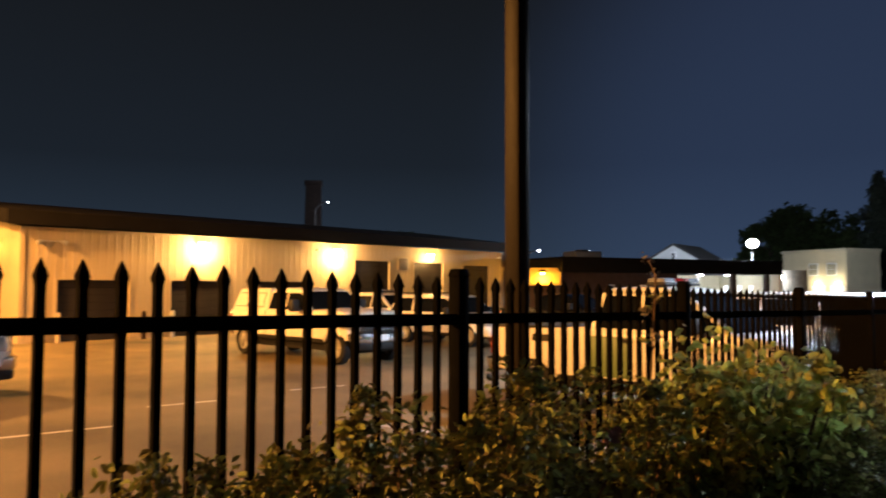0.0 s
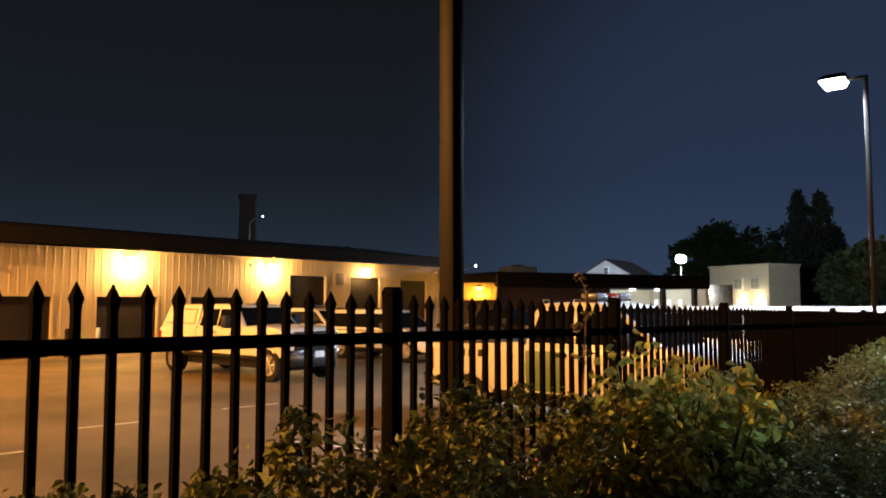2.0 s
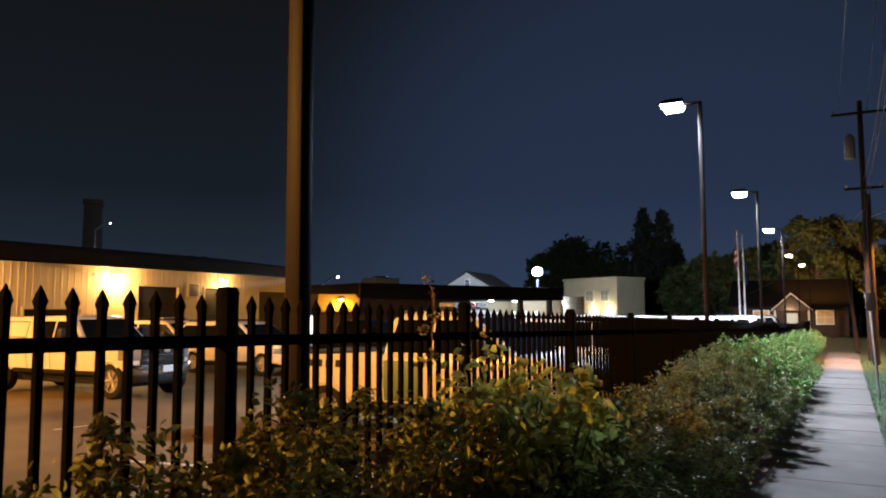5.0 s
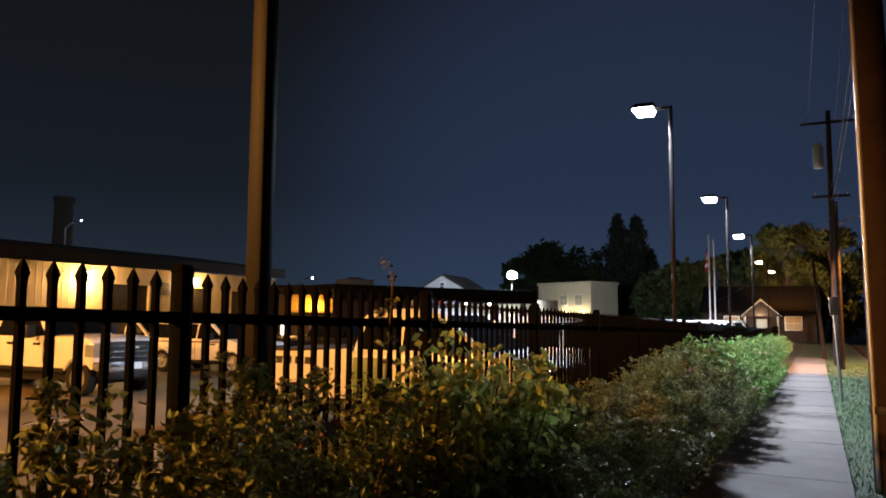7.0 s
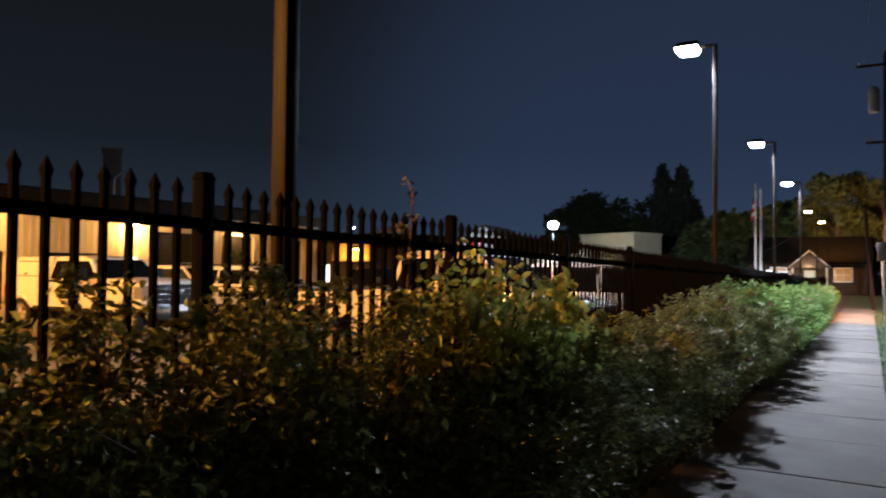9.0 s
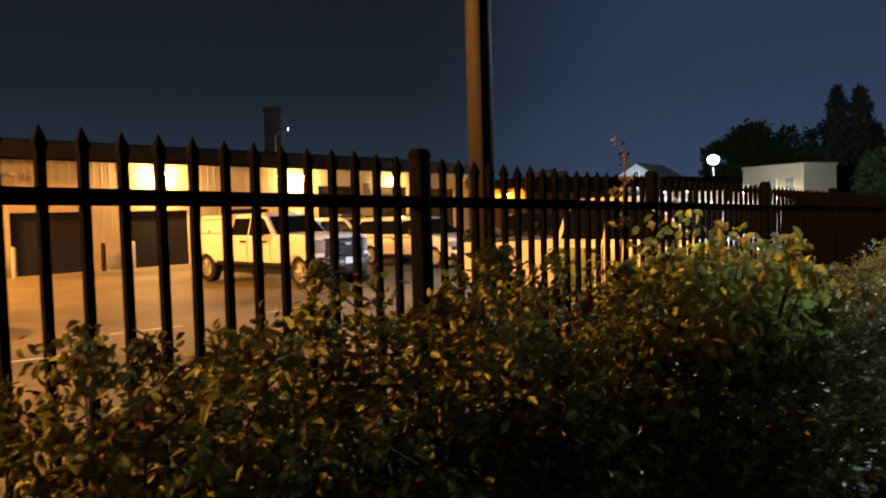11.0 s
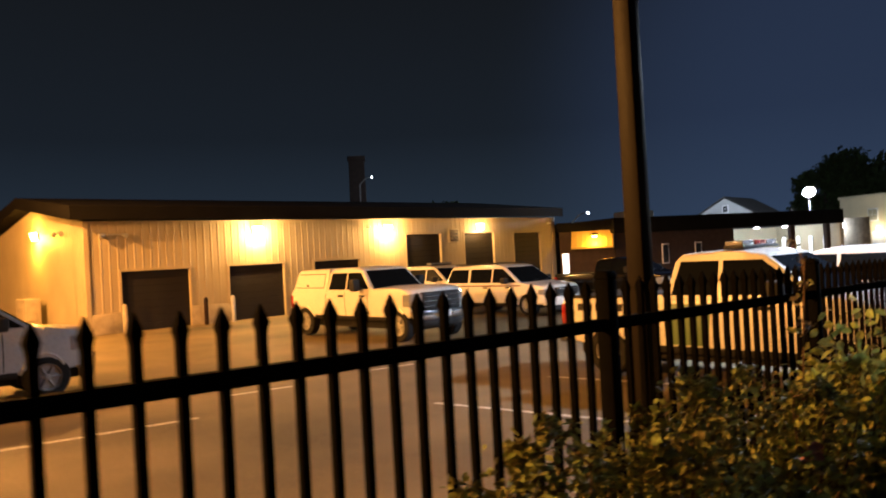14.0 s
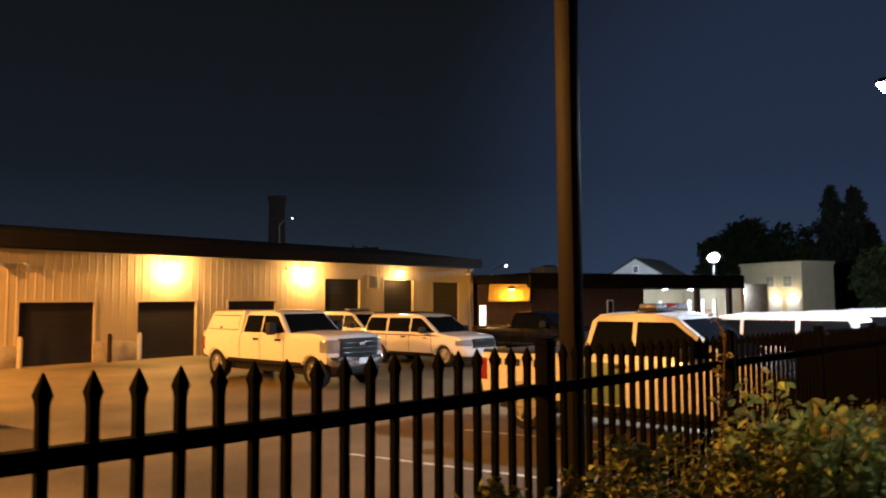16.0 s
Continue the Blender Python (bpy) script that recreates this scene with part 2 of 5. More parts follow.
def pane_on(bm, quad, u0, u1, v0, v1, lift=0.006, slant0=0.0, slant1=0.0, thick=0.004):
    """A thin pane on the quad (four corners counter-clockwise), from shares of its width and height."""
    a, b, c, d = (Vector(p) for p in quad)
    nrm = (b - a).cross(d - a).normalized()
    def at(u, v):
        return a.lerp(b, u).lerp(d.lerp(c, u), v) + nrm * lift
    base = [at(u0, v0), at(u1, v0), at(u1 - slant1, v1), at(u0 + slant0, v1)]
    lo = [bm.verts.new(p - nrm * (thick + lift)) for p in base]
    hi = [bm.verts.new(p) for p in base]
    bm.faces.new(hi)
    for i in range(4):
        bm.faces.new((lo[i], lo[(i + 1) % 4], hi[(i + 1) % 4], hi[i]))
    return bm


def facing(origin, along):
    """A frame at origin, x along the face, y into the building."""
    return Matrix.Translation(origin) @ Matrix.Rotation(math.atan2(along[1], along[0]), 4, "Z")


# ---- ground ----
def walk_z(y):
    return 0.40 - 0.017 * max(-20.0, min(35.0, y))


def lot_z(x, y):
    k = max(0.0, min(1.0, (x + 9.0) / 8.6))
    return walk_z(y) * 0.6 * k


def ground_sheet():
    xs = [-900, -120, -60, -30, -20, -14, -9, -6, -4, -2.5, -1.2, -0.4, -0.15, 1.0, 2.45, 4.30, 4.45, 4.452, 9, 14, 40, 900]
    ys = [-900, -100, -20, -10] + [2.5 * i for i in range(-3, 21)] + [60, 90, 140, 900]
    bm = bmesh.new()
    grid = []
    for y in ys:
        row = []
        for x in xs:
            if x <= -0.4:
                z = lot_z(x, y)
            elif x < 4.451:
                z = walk_z(y) - (0.03 if 0.9 < x < 2.5 else 0)
            else:
                z = walk_z(y) - 0.14
            row.append(bm.verts.new((x, y, z)))
        grid.append(row)
    for j in range(len(ys) - 1):
        for i in range(len(xs) - 1):
            f = bm.faces.new((grid[j][i], grid[j][i + 1], grid[j + 1][i + 1], grid[j + 1][i]))
            x = (xs[i] + xs[i + 1]) / 2
            f.material_index = 0 if x < -0.4 or x > 4.46 else 1 if x < 1.0 else 3 if x > 4.3 else 2
    me = mesh_of("ground", bm, ASPHALT, smooth=False)
    for m in (SOIL, TURF, CONCRETE):
        me.materials.append(m)
    tagged(new("ground", me), "worn asphalt lot, planting strip and grass verge", "ground", kind="structure")


ground_sheet()

# Painted bay lines on the lot.
def bay_line(x0, y0, x1, y1, w=0.1):
    n = 12
    d = Vector((x1 - x0, y1 - y0, 0))
    side = Vector((-d.y, d.x, 0)).normalized() * w / 2
    bm = bmesh.new()
    rows = []
    for i in range(n + 1):
        p = Vector((x0, y0, 0)) + d * (i / n)
        p.z = lot_z(p.x, p.y) + 0.006
        rows.append((bm.verts.new(p - side), bm.verts.new(p + side)))
    for a, b in zip(rows, rows[1:]):
        bm.faces.new((a[0], a[1], b[1], b[0]))
    ob = part("bay_line", bm, PAINTLINE)
    tagged(ob, "worn white parking line painted on the asphalt", "road marking", "parking lines", "structure")


for y in (7.35, 10.0, 12.8, 15.6, 18.4, 21.2, 24.0):
    bay_line(-6.6, y - 0.1, -1.6, y + 0.45)
bay_line(-9.5, 1.8, -9.05, 4.7)
for y in (6.4, 9.3):
    bay_line(-10.4, y - 0.6, -10.2, y + 0.6)


# ---- shed with roll-up doors ----
SX = -26.67
S0, S1, EAVE = 8.6, 35.3, 4.15
shed = thing("shed", "long low cream metal-sided workshop with dark roll-up doors", "building")


def ribbed(bm, a0, a1, z0, z1, put, pitch=0.305, depth=0.011):
    """A sheet of vertical ribs between a0 and a1; put(a, out, z) gives the place."""
    cols, a = [], a0
    k = math.ceil(a0 / pitch)
    marks = [(a0, 0)]
    while k * pitch < a1:
        c = k * pitch
        for off, out in ((-0.045, 0), (-0.025, depth), (0.025, depth), (0.045, 0)):
            if a0 < c + off < a1:
                marks.append((c + off, out))
        k += 1
    marks.append((a1, 0))
    for a, out in marks:
        cols.append((bm.verts.new(put(a, out, z0)), bm.verts.new(put(a, out, z1(a) if callable(z1) else z1))))
    for p, q in zip(cols, cols[1:]):
        bm.faces.new((p[0], q[0], q[1], p[1]))


DOORS = [(9.83, 12.46, 2.26), (14.14, 16.69, 2.26), (18.25, 20.74, 2.26), (23.66, 25.99, 3.35), (27.70, 29.99, 3.35), (31.65, 33.98, 3.28)]
front = lambda a, out, z: (SX + out, a, z)
edges = [S0] + [v for d in DOORS for v in d[:2]] + [S1]
for i in range(0, len(edges), 2):
    bm = bmesh.new()
    ribbed(bm, edges[i], edges[i + 1], 0.75 if i < 4 else 0.0, EAVE, front)
    part("wall_siding", bm, SIDING, shed, "cream vertical-ribbed metal siding", smooth=False)
for y0, y1, top in DOORS:
    bm = bmesh.new()
    ribbed(bm, y0, y1, top, EAVE, front)
    part("wall_siding", bm, SIDING, shed, "cream vertical-ribbed metal siding", smooth=False)
bm = bmesh.new()
RIDGE = -33.4
gable = lambda a, out, z: (a, S0 - out, z)
ribbed(bm, -40.1, SX, 0, lambda a: EAVE + 0.9 * (1 - abs(a - RIDGE) / (SX - RIDGE)), gable)
part("gable_wall", bm, SIDING, shed, "cream metal siding of the gable end", smooth=False)
bm = bmesh.new()
box(bm, -40.1, SX - 0.25, S0 + 0.05, S1 - 0.03, 0, EAVE - 0.02)
part("core", bm, SIDING, shed)
for i in (0, 2):
    bm = bmesh.new()
    box(bm, SX - 0.03, SX + 0.06, edges[i] + (0.0 if i else 0.02), edges[i + 1], 0, 0.75, 0.01)
    part("block_base", bm, BLOCK, shed, "stained painted block base course")
bm = bmesh.new()
prism(bm, [(SX + 0.55, EAVE + 0.02), (SX + 0.55, EAVE + 0.52), (RIDGE, EAVE + 1.45), (-40.7, EAVE + 0.52), (-40.7, EAVE + 0.02), (RIDGE, EAVE + 0.98)], S0 - 0.6, S1 + 0.25)
part("roof", bm, FASCIA, shed, "dark low-pitched metal roof with deep eave trim")
for y0, y1 in ((S1 - 0.35, S1), (S0 - 0.04, S0 + 0.12)):
    bm = bmesh.new()
    box(bm, SX - 0.1, SX + 0.065, y0, y1, 0, EAVE)
    part("corner_trim", bm, SIDING, shed)
for y0, y1, top in DOORS:
    bm = bmesh.new()
    box(bm, SX - 0.22, SX + 0.035, y0 - 0.09, y0, 0, top + 0.09)
    box(bm, SX - 0.22, SX + 0.035, y1, y1 + 0.09, 0, top + 0.09)
    box(bm, SX - 0.22, SX + 0.035, y0, y1, top, top + 0.09)
    fr = part("door_frame", bm, SIDING, shed)
    rows = 8 if top < 3 else 12
    h = top / rows
    bm = bmesh.new()
    box(bm, SX - 0.16, SX - 0.12, y0 + 0.002, y1 - 0.002, 0.01, h - 0.004)
    first = part("door_slat", bm, ROLLUP, fr)
    for r in range(1, rows):
        piece("door_slat", first.data, fr, Matrix.Translation((0, 0, r * h)))
    bm = bmesh.new()
    box(bm, SX - 0.2, SX - 0.165, y0, y1, 0, top)
    part("door_backing", bm, FASCIA, fr)
bm = bmesh.new()
box(bm, SX - 0.02, SX + 0.05, 26.55, 27.28, 2.87, 3.58, 0.01)
vent = part("wall_vent", bm, SIDING, shed)
bm = bmesh.new()
box(bm, SX + 0.051, SX + 0.075, 26.62, 27.21, 2.94, 2.985)
slat = part("louvre", bm, ROLLUP, vent)
for r in range(1, 8):
    piece("louvre", slat.data, vent, Matrix.Translation((0, 0, 0.075 * r)))


def wall_pack(m, lens, watts, color, label):
    """A wall-mounted flood: x along the wall, -y out of it; the glass wraps round three sides."""
    t = thing("wall_lamp", label, "lamp", m, "wall lamps")
    bm = bmesh.new()
    box(bm, -0.15, 0.15, -0.06, 0.0, -0.16, 0.09, 0.015)
    part("housing", bm, BRONZE, t)
    bm = bmesh.new()
    frustum(bm, [(-0.15, -0.2, -0.2), (0.15, -0.2, -0.2), (0.18, -0.062, -0.2), (-0.18, -0.062, -0.2)],
            [(-0.17, -0.27, 0.08), (0.17, -0.27, 0.08), (0.19, -0.062, 0.11), (-0.19, -0.062, 0.11)], 0.02)
    part("lens", bm, lens, t, "glowing prismatic glass lens")
    lamp_light("POINT", m @ Vector((0, -0.45, -0.2)), watts, color, 0.12)
    return t


EAST = Matrix.Rotation(math.pi / 2, 4, "Z")
wall_pack(Matrix.Translation((SX + 0.03, 15.44, 3.75)) @ EAST, GLOW_SODIUM, 850, WARM, "glowing sodium wall lamp above a roll-up door")
wall_pack(Matrix.Translation((SX + 0.03, 22.43, 3.72)) @ EAST, GLOW_SODIUM, 850, WARM, "glowing sodium wall lamp on the metal siding")
wall_pack(Matrix.Translation((SX + 0.03, 28.82, 3.72)) @ EAST, GLOW_SODIUM, 300, WARM, "dim sodium wall lamp above a tall door")
wall_pack(Matrix.Translation((-32.5, S0 - 0.03, 3.95)), GLOW_SODIUM, 700, AMBER, "glowing amber wall lamp on the gable end")


def unlit_flood(m):
    t = thing("flood_light", "unlit twin-head flood light on the siding", "lamp", m, "unlit floods")
    bm = bmesh.new()
    tube(bm, (0, 0, 0), (0, -0.18, 0.02), 0.03)
    tube(bm, (-0.32, -0.18, 0.02), (0.32, -0.18, 0.02), 0.018)
    part("bracket", bm, GALV, t)
    for s in (-1, 1):
        bm = bmesh.new()
        lathe(bm, [(0.04, 0), (0.07, 0.07), (0.09, 0.2), (0.085, 0.21)], 12)
        bmesh.ops.rotate(bm, verts=bm.verts, matrix=Matrix.Rotation(s * 1.9, 3, "Y"))
        bmesh.ops.translate(bm, verts=bm.verts, vec=(0.3 * s, -0.2, 0.02))
        part("head", bm, GALV, t)


unlit_flood(Matrix.Translation((SX + 0.03, 9.55, 3.62)) @ EAST)
unlit_flood(Matrix.Translation((-29.0, S0 - 0.03, 3.85)))
for y, z in ((21.2, 3.72), (34.6, 3.75)):
    t = thing("security_camera", "small white security camera under the eave", "camera", Matrix.Translation((SX + 0.03, y, z)) @ EAST, "security cameras")
    bm = bmesh.new()
    tube(bm, (0, 0, 0), (0, -0.12, 0.05), 0.02)
    part("arm", bm, WHITEMETAL, t)
    bm = bmesh.new()
    box(bm, -0.05, 0.05, -0.32, -0.1, 0.0, 0.09, 0.02)
    part("body", bm, WHITEMETAL, t)
for y, mat, label in ((9.75, BLOCK, "dull steel bollard beside a roll-up door"), (12.86, TIMBER, "rust-brown steel bollard beside a roll-up door"), (14.02, GALV, "pale steel bollard beside a roll-up door"), (16.9, GALV, "pale steel bollard beside a roll-up door")):
    bm = bmesh.new()
    lathe(bm, [(0.085, 0), (0.085, 1.0), (0.07, 1.05), (0.03, 1.08)], 14, at=(SX + 0.45, y, 0))
    tagged(part("bollard", bm, mat), label, "bollard", "bollards by the doors")
bm = bmesh.new()
box(bm, -32.9, -31.4, S0 - 0.9, S0 - 0.3, 0, 1.35, 0.04)
bx = tagged(part("electrical_cabinet", bm, BLOCK), "dull tan electrical cabinet beside the gable wall", "cabinet")
bm = bmesh.new()
box(bm, -32.75, -31.55, S0 - 0.925, S0 - 0.905, 0.15, 1.22, 0.008)
part("cabinet_door", bm, BLOCK, bx)


# ---- vehicles: nose along +x, origin on the ground ----
def wheel(parent, x, y, r, w, rim_r):
    bm = bmesh.new()
    s = w / 2
    lathe(bm, [(rim_r, -s), (r * 0.9, -s), (r * 0.985, -s * 0.75), (r, -s * 0.3), (r, s * 0.3), (r * 0.985, s * 0.75), (r * 0.9, s), (rim_r, s), (rim_r * 0.98, 0), (rim_r, -s)], 28, "Y", caps=False)
    wh = part("wheel", bm, TYRE, parent, "black rubber tyre on a steel rim")
    wh.matrix_basis = Matrix.Translation((x, y, r))
    o = 1 if y > 0 else -1
    bm = bmesh.new()
    lathe(bm, [(rim_r, o * s * 0.5), (rim_r, o * s * 0.9), (rim_r * 0.93, o * s * 0.88), (rim_r * 0.86, o * s * 0.45), (rim_r * 0.3, o * s * 0.4)], 28, "Y")
    for i in range(6):
        a = 2 * math.pi * i / 6
        tube(bm, (rim_r * 0.25 * math.cos(a), o * s * 0.62, rim_r * 0.25 * math.sin(a)), (rim_r * 0.9 * math.cos(a), o * s * 0.66, rim_r * 0.9 * math.sin(a)), rim_r * 0.13, rim_r * 0.1, 6)
    lathe(bm, [(rim_r * 0.28, o * s * 0.5), (rim_r * 0.26, o * s * 0.85), (rim_r * 0.12, o * s * 0.92)], 14, "Y")
    part("rim", bm, RIM, wh, "grey steel rim")


def arch(cx, r, z, n=10):
    """Points over a wheel opening, from front to rear."""
    a0 = math.asin(max(-1, min(1, (z - r * 0.92) / (r * 1.17))))
    return [(cx + r * 1.17 * math.cos(a), r * 0.92 + r * 1.17 * math.sin(a)) for a in [a0 + (math.pi - 2 * a0) * i / n for i in range(n + 1)]]


def vehicle(name, label, m, paint, s, group="parked vehicles"):
    """s: sizes of one kind of vehicle, in metres."""
    t = thing(name, label, "car" if name != "pickup_truck" else "truck", m, group)
    W, xr, xf, ra, fa, R = s["W"], s["xr"], s["xf"], s["ra"], s["fa"], s["R"]
    zb, belt, hood, roof = s["zb"], s["belt"], s["hood"], s["roof"]
    c0, c1, c2, c3 = s["cab"]
    rail = s.get("rail", belt)
    h = W / 2
    hb = h - 0.035
    lean, bow = s.get("lean", 0.17), s.get("bow", 0.24)

    def clamp(v):
        return max(0.0, min(1.0, v))

    def shaped(bm, step=0.22):
        """Cut into small faces and bend to the body: barrel sides, leaning glass, bowed nose and tail."""
        if step:
            for axis, size in ((0, step), (2, step * 0.6), (1, step * 1.2)):
                vals = [v.co[axis] for v in bm.verts]
                lo, hi = min(vals), max(vals)
                k = math.ceil(lo / size)
                while k * size < hi - 1e-4:
                    if k * size > lo + 1e-4:
                        co, no = Vector(), Vector()
                        co[axis], no[axis] = k * size, 1
                        bmesh.ops.bisect_plane(bm, geom=bm.verts[:] + bm.edges[:] + bm.faces[:], dist=1e-5, plane_co=co, plane_no=no)
                    k += 1
        for v in bm.verts:
            x, y, z = v.co
            u = abs(y) / h
            mid = zb + 0.55 * (belt - zb)
            if z < belt:
                k = 1 - 0.03 * ((z - mid) / (belt - mid)) ** 2 * (1.0 if z > mid else 1.3)
            else:
                k = 0.97 - lean * (z - belt) / (roof - belt)
            half = (xf - xr) / 2
            e = clamp((abs(x - (xf + xr) / 2) / half - 0.6) / 0.4)
            v.co.y = y * k * (1 - 0.05 * e * e)
            v.co.x = x - bow * clamp((x - xf + 1.0) / 1.0) * u ** 3 + 0.1 * clamp((xr + 0.6 - x) / 0.6) * u ** 4
            if x > c3 and z > hood - 0.12:
                v.co.z = z + 0.04 * (1 - u * u) - 0.02
            elif z > roof - 0.1:
                v.co.z = z + 0.03 * (1 - u * u)
        return bm

    def fitted(name, b, mat, parent, bev=0.02, label="", step=0.22):
        bm = bmesh.new()
        x0, x1, y0, y1, z0, z1 = b
        box(bm, x0, x1, min(y0, y1), max(y0, y1), z0, z1, bev)
        return part(name, shaped(bm, step), mat, parent, label)

    out = [(xr + 0.02, zb + 0.08), (xr, zb + 0.35), (xr + 0.03, rail - 0.02)]
    if rail != belt:
        out += [(c0 - 0.01, rail), (c0, belt)]
    else:
        out += [(c0, belt)]
    out += [(c3, belt + 0.02), (c3 + 0.12, max(hood, belt) + 0.02), (xf - 0.9, hood + 0.02), (xf - 0.4, hood - 0.01), (xf - 0.16, hood - 0.05), (xf - 0.04, hood - 0.16), (xf, hood - 0.35), (xf, zb + 0.32), (xf - 0.05, zb + 0.05)]
    out += arch(fa, R, zb) + arch(ra, R, zb)
    bm = bmesh.new()
    prism(bm, out, -h, h, 0.055, 3)
    body = part("body", shaped(bm), paint, t)
    bm = bmesh.new()
    box(bm, xr + 0.3, xf - 0.3, -h + 0.32, h - 0.32, 0.3, zb + 0.3, 0.03)
    part("underbody", bm, PLASTIC, t)
    # cabin with pillars
    zs = roof - 0.07
    bm = bmesh.new()
    prism(bm, [(c0, belt - 0.06), (c1 - 0.03, zs - 0.06), (c1 + 0.1, roof - 0.025), ((c1 + c2) / 2, roof), (c2 - 0.3, roof - 0.015), (c2, zs), (c3, belt - 0.02), (c3, belt - 0.06)][::-1], -hb, hb, 0.06, 3)
    cab = part("cabin", shaped(bm, 0.18), paint, t)
    z0, z1 = belt + 0.035, roof - 0.13
    rear_x = lambda z: c0 + (c1 - c0) * (z - belt) / (zs - belt) + 0.1
    front_x = lambda z: c3 + (c2 - c3) * (z - belt) / (zs - belt) - 0.13
    for a, b in s["glass"]:
        a0, a1 = (rear_x(z0), rear_x(z1)) if a is None else (a, a)
        b0, b1 = (front_x(z0), front_x(z1)) if b is None else (b, b)
        for y in (-1, 1):
            bm = bmesh.new()
            prism(bm, [(a0, z0), (b0, z0), (b1, z1), (a1, z1)], min(y * (hb - 0.02), y * (hb + 0.012)), max(y * (hb - 0.02), y * (hb + 0.012)), 0.004, 1)
            part("side_window", shaped(bm, 0.15), CARGLASS, cab, "dark tinted side window")
    def slope(x0, zz0, x1, zz1, flip):
        q = []
        for x, z, y in ((x0, zz0, -hb), (x0, zz0, hb), (x1, zz1, hb), (x1, zz1, -hb)):
            k = 0.97 - lean * max(0, z - belt) / (roof - belt)
            e = clamp((abs(x - (xf + xr) / 2) / ((xf - xr) / 2) - 0.6) / 0.4)
            q.append((x, y * k * (1 - 0.05 * e * e), z))
        return [q[i] for i in ((1, 0, 3, 2) if flip else (0, 1, 2, 3))]
    bm = bmesh.new()
    pane_on(bm, slope(c3, belt, c2, zs, False), 0.05, 0.95, 0.06, 0.95, 0.014, slant0=0.01, slant1=0.01)
    ws = part("windshield", bm, CARGLASS, cab, "dark raked windshield")
    for y in (-0.35, 0.3):
        bm = bmesh.new()
        tube(bm, (c3 + 0.02, y, belt + 0.035), (c3 - 0.12, y + 0.5, belt + 0.11), 0.012, 0.008, 6)
        part("wiper", bm, PLASTIC, ws)
    bm = bmesh.new()
    pane_on(bm, slope(c0, belt, c1 - 0.03, zs - 0.06, True), 0.1, 0.9, 0.16, 0.9, 0.014)
    part("rear_window", bm, CARGLASS, cab)
    # doors, handles and mirrors
    for y in (-1, 1):
        for x in s["seams"]:
            fitted("door_seam", (x - 0.009, x + 0.009, y * (h - 0.01), y * (h + 0.004), zb + 0.08, belt - 0.04), PLASTIC, body, 0)
        for x in s["handles"]:
            fitted("door_handle", (x - 0.11, x + 0.11, y * (h - 0.01), y * (h + 0.045), belt - 0.17, belt - 0.11), s.get("trim", PLASTIC), body, 0.012)
        bm = bmesh.new()
        mx = c3 - s.get("mirror", 0.55)
        box(bm, mx - 0.1, mx + 0.12, min(y * (h + 0.06), y * (h + 0.3)), max(y * (h + 0.06), y * (h + 0.3)), belt + 0.0, belt + s.get("mirror_h", 0.22), 0.05)
        tube(bm, (mx, y * (h - 0.1), belt + 0.06), (mx, y * (h + 0.12), belt + 0.08), 0.035, n=8)
        part("side_mirror", bm, PLASTIC, t, "black side mirror")
        fitted("sill", (ra + R * 1.2, fa - R * 1.2, y * (h - 0.1), y * (h + 0.012), zb - 0.06, zb + 0.06), PLASTIC, body, 0.02)
        lamp_low = hood - s.get("deep", 0.42) + s.get("lamp_cut", 0.06)
        fitted("headlight", (xf - 0.36, xf + 0.012, y * (h - 0.34), y * (h + 0.008), lamp_low, hood - 0.15), HEADLENS, t, 0.04, "clear headlight", 0.12)
        fitted("tail_light", (xr - 0.015, xr + 0.2, y * (h - 0.17), y * (h + 0.01), rail - 0.5, rail - 0.1), REDLENS, t, 0.03, "red tail light", 0.15)
        # wheel arch lips
        for cx in (ra, fa):
            bm = bmesh.new()
            pts = arch(cx, R, zb, 12)
            for p, q in zip(pts, pts[1:]):
                tube(bm, (p[0], y * (h - 0.002), p[1]), (q[0], y * (h - 0.002), q[1]), 0.035, n=6)
            part("arch_lip", shaped(bm, 0), s.get("lip", paint), body)
    for x in (ra, fa):
        bm = bmesh.new()
        box(bm, x - R * 1.1, x + R * 1.1, -h + 0.28, h - 0.28, R * 0.7, R * 2.0, 0.04)
        part("wheel_well", bm, PLASTIC, t)
        for y in (-1, 1):
            wheel(t, x, y * (h - 0.16), R, 0.27, R * 0.62)
    inset = s.get("inset", 0.37)
    g = fitted("grille", (xf - 0.2, xf + 0.02, -h + inset, h - inset, hood - s.get("deep", 0.42), hood - 0.12), PLASTIC, t, 0.03, "black grille")
    for z in s.get("bars", (hood - 0.36, hood - 0.18)):
        fitted("grille_bar", (xf - 0.01, xf + 0.034, -h + inset + 0.05, h - inset - 0.05, z - 0.013, z + 0.013), s.get("bar", CHROME), g, 0.004)
    if s.get("badge"):
        bm = bmesh.new()
        lathe(bm, [(0.115, 0), (0.11, 0.014), (0.05, 0.016)], 18)
        bmesh.ops.scale(bm, verts=bm.verts, vec=(0.45, 1, 1))
        bmesh.ops.rotate(bm, verts=bm.verts, matrix=Matrix.Rotation(math.pi / 2, 3, "Y"))
        bmesh.ops.translate(bm, verts=bm.verts, vec=(xf + 0.036, 0, hood - 0.27))
        part("badge", bm, CHROME, g, "plain pale oval badge")
    fitted("front_bumper", (xf - 0.25, xf + 0.11, -h + 0.01, h - 0.01, zb - 0.02, zb + 0.24), s.get("bumper", CHROME), t, 0.05, "front bumper")
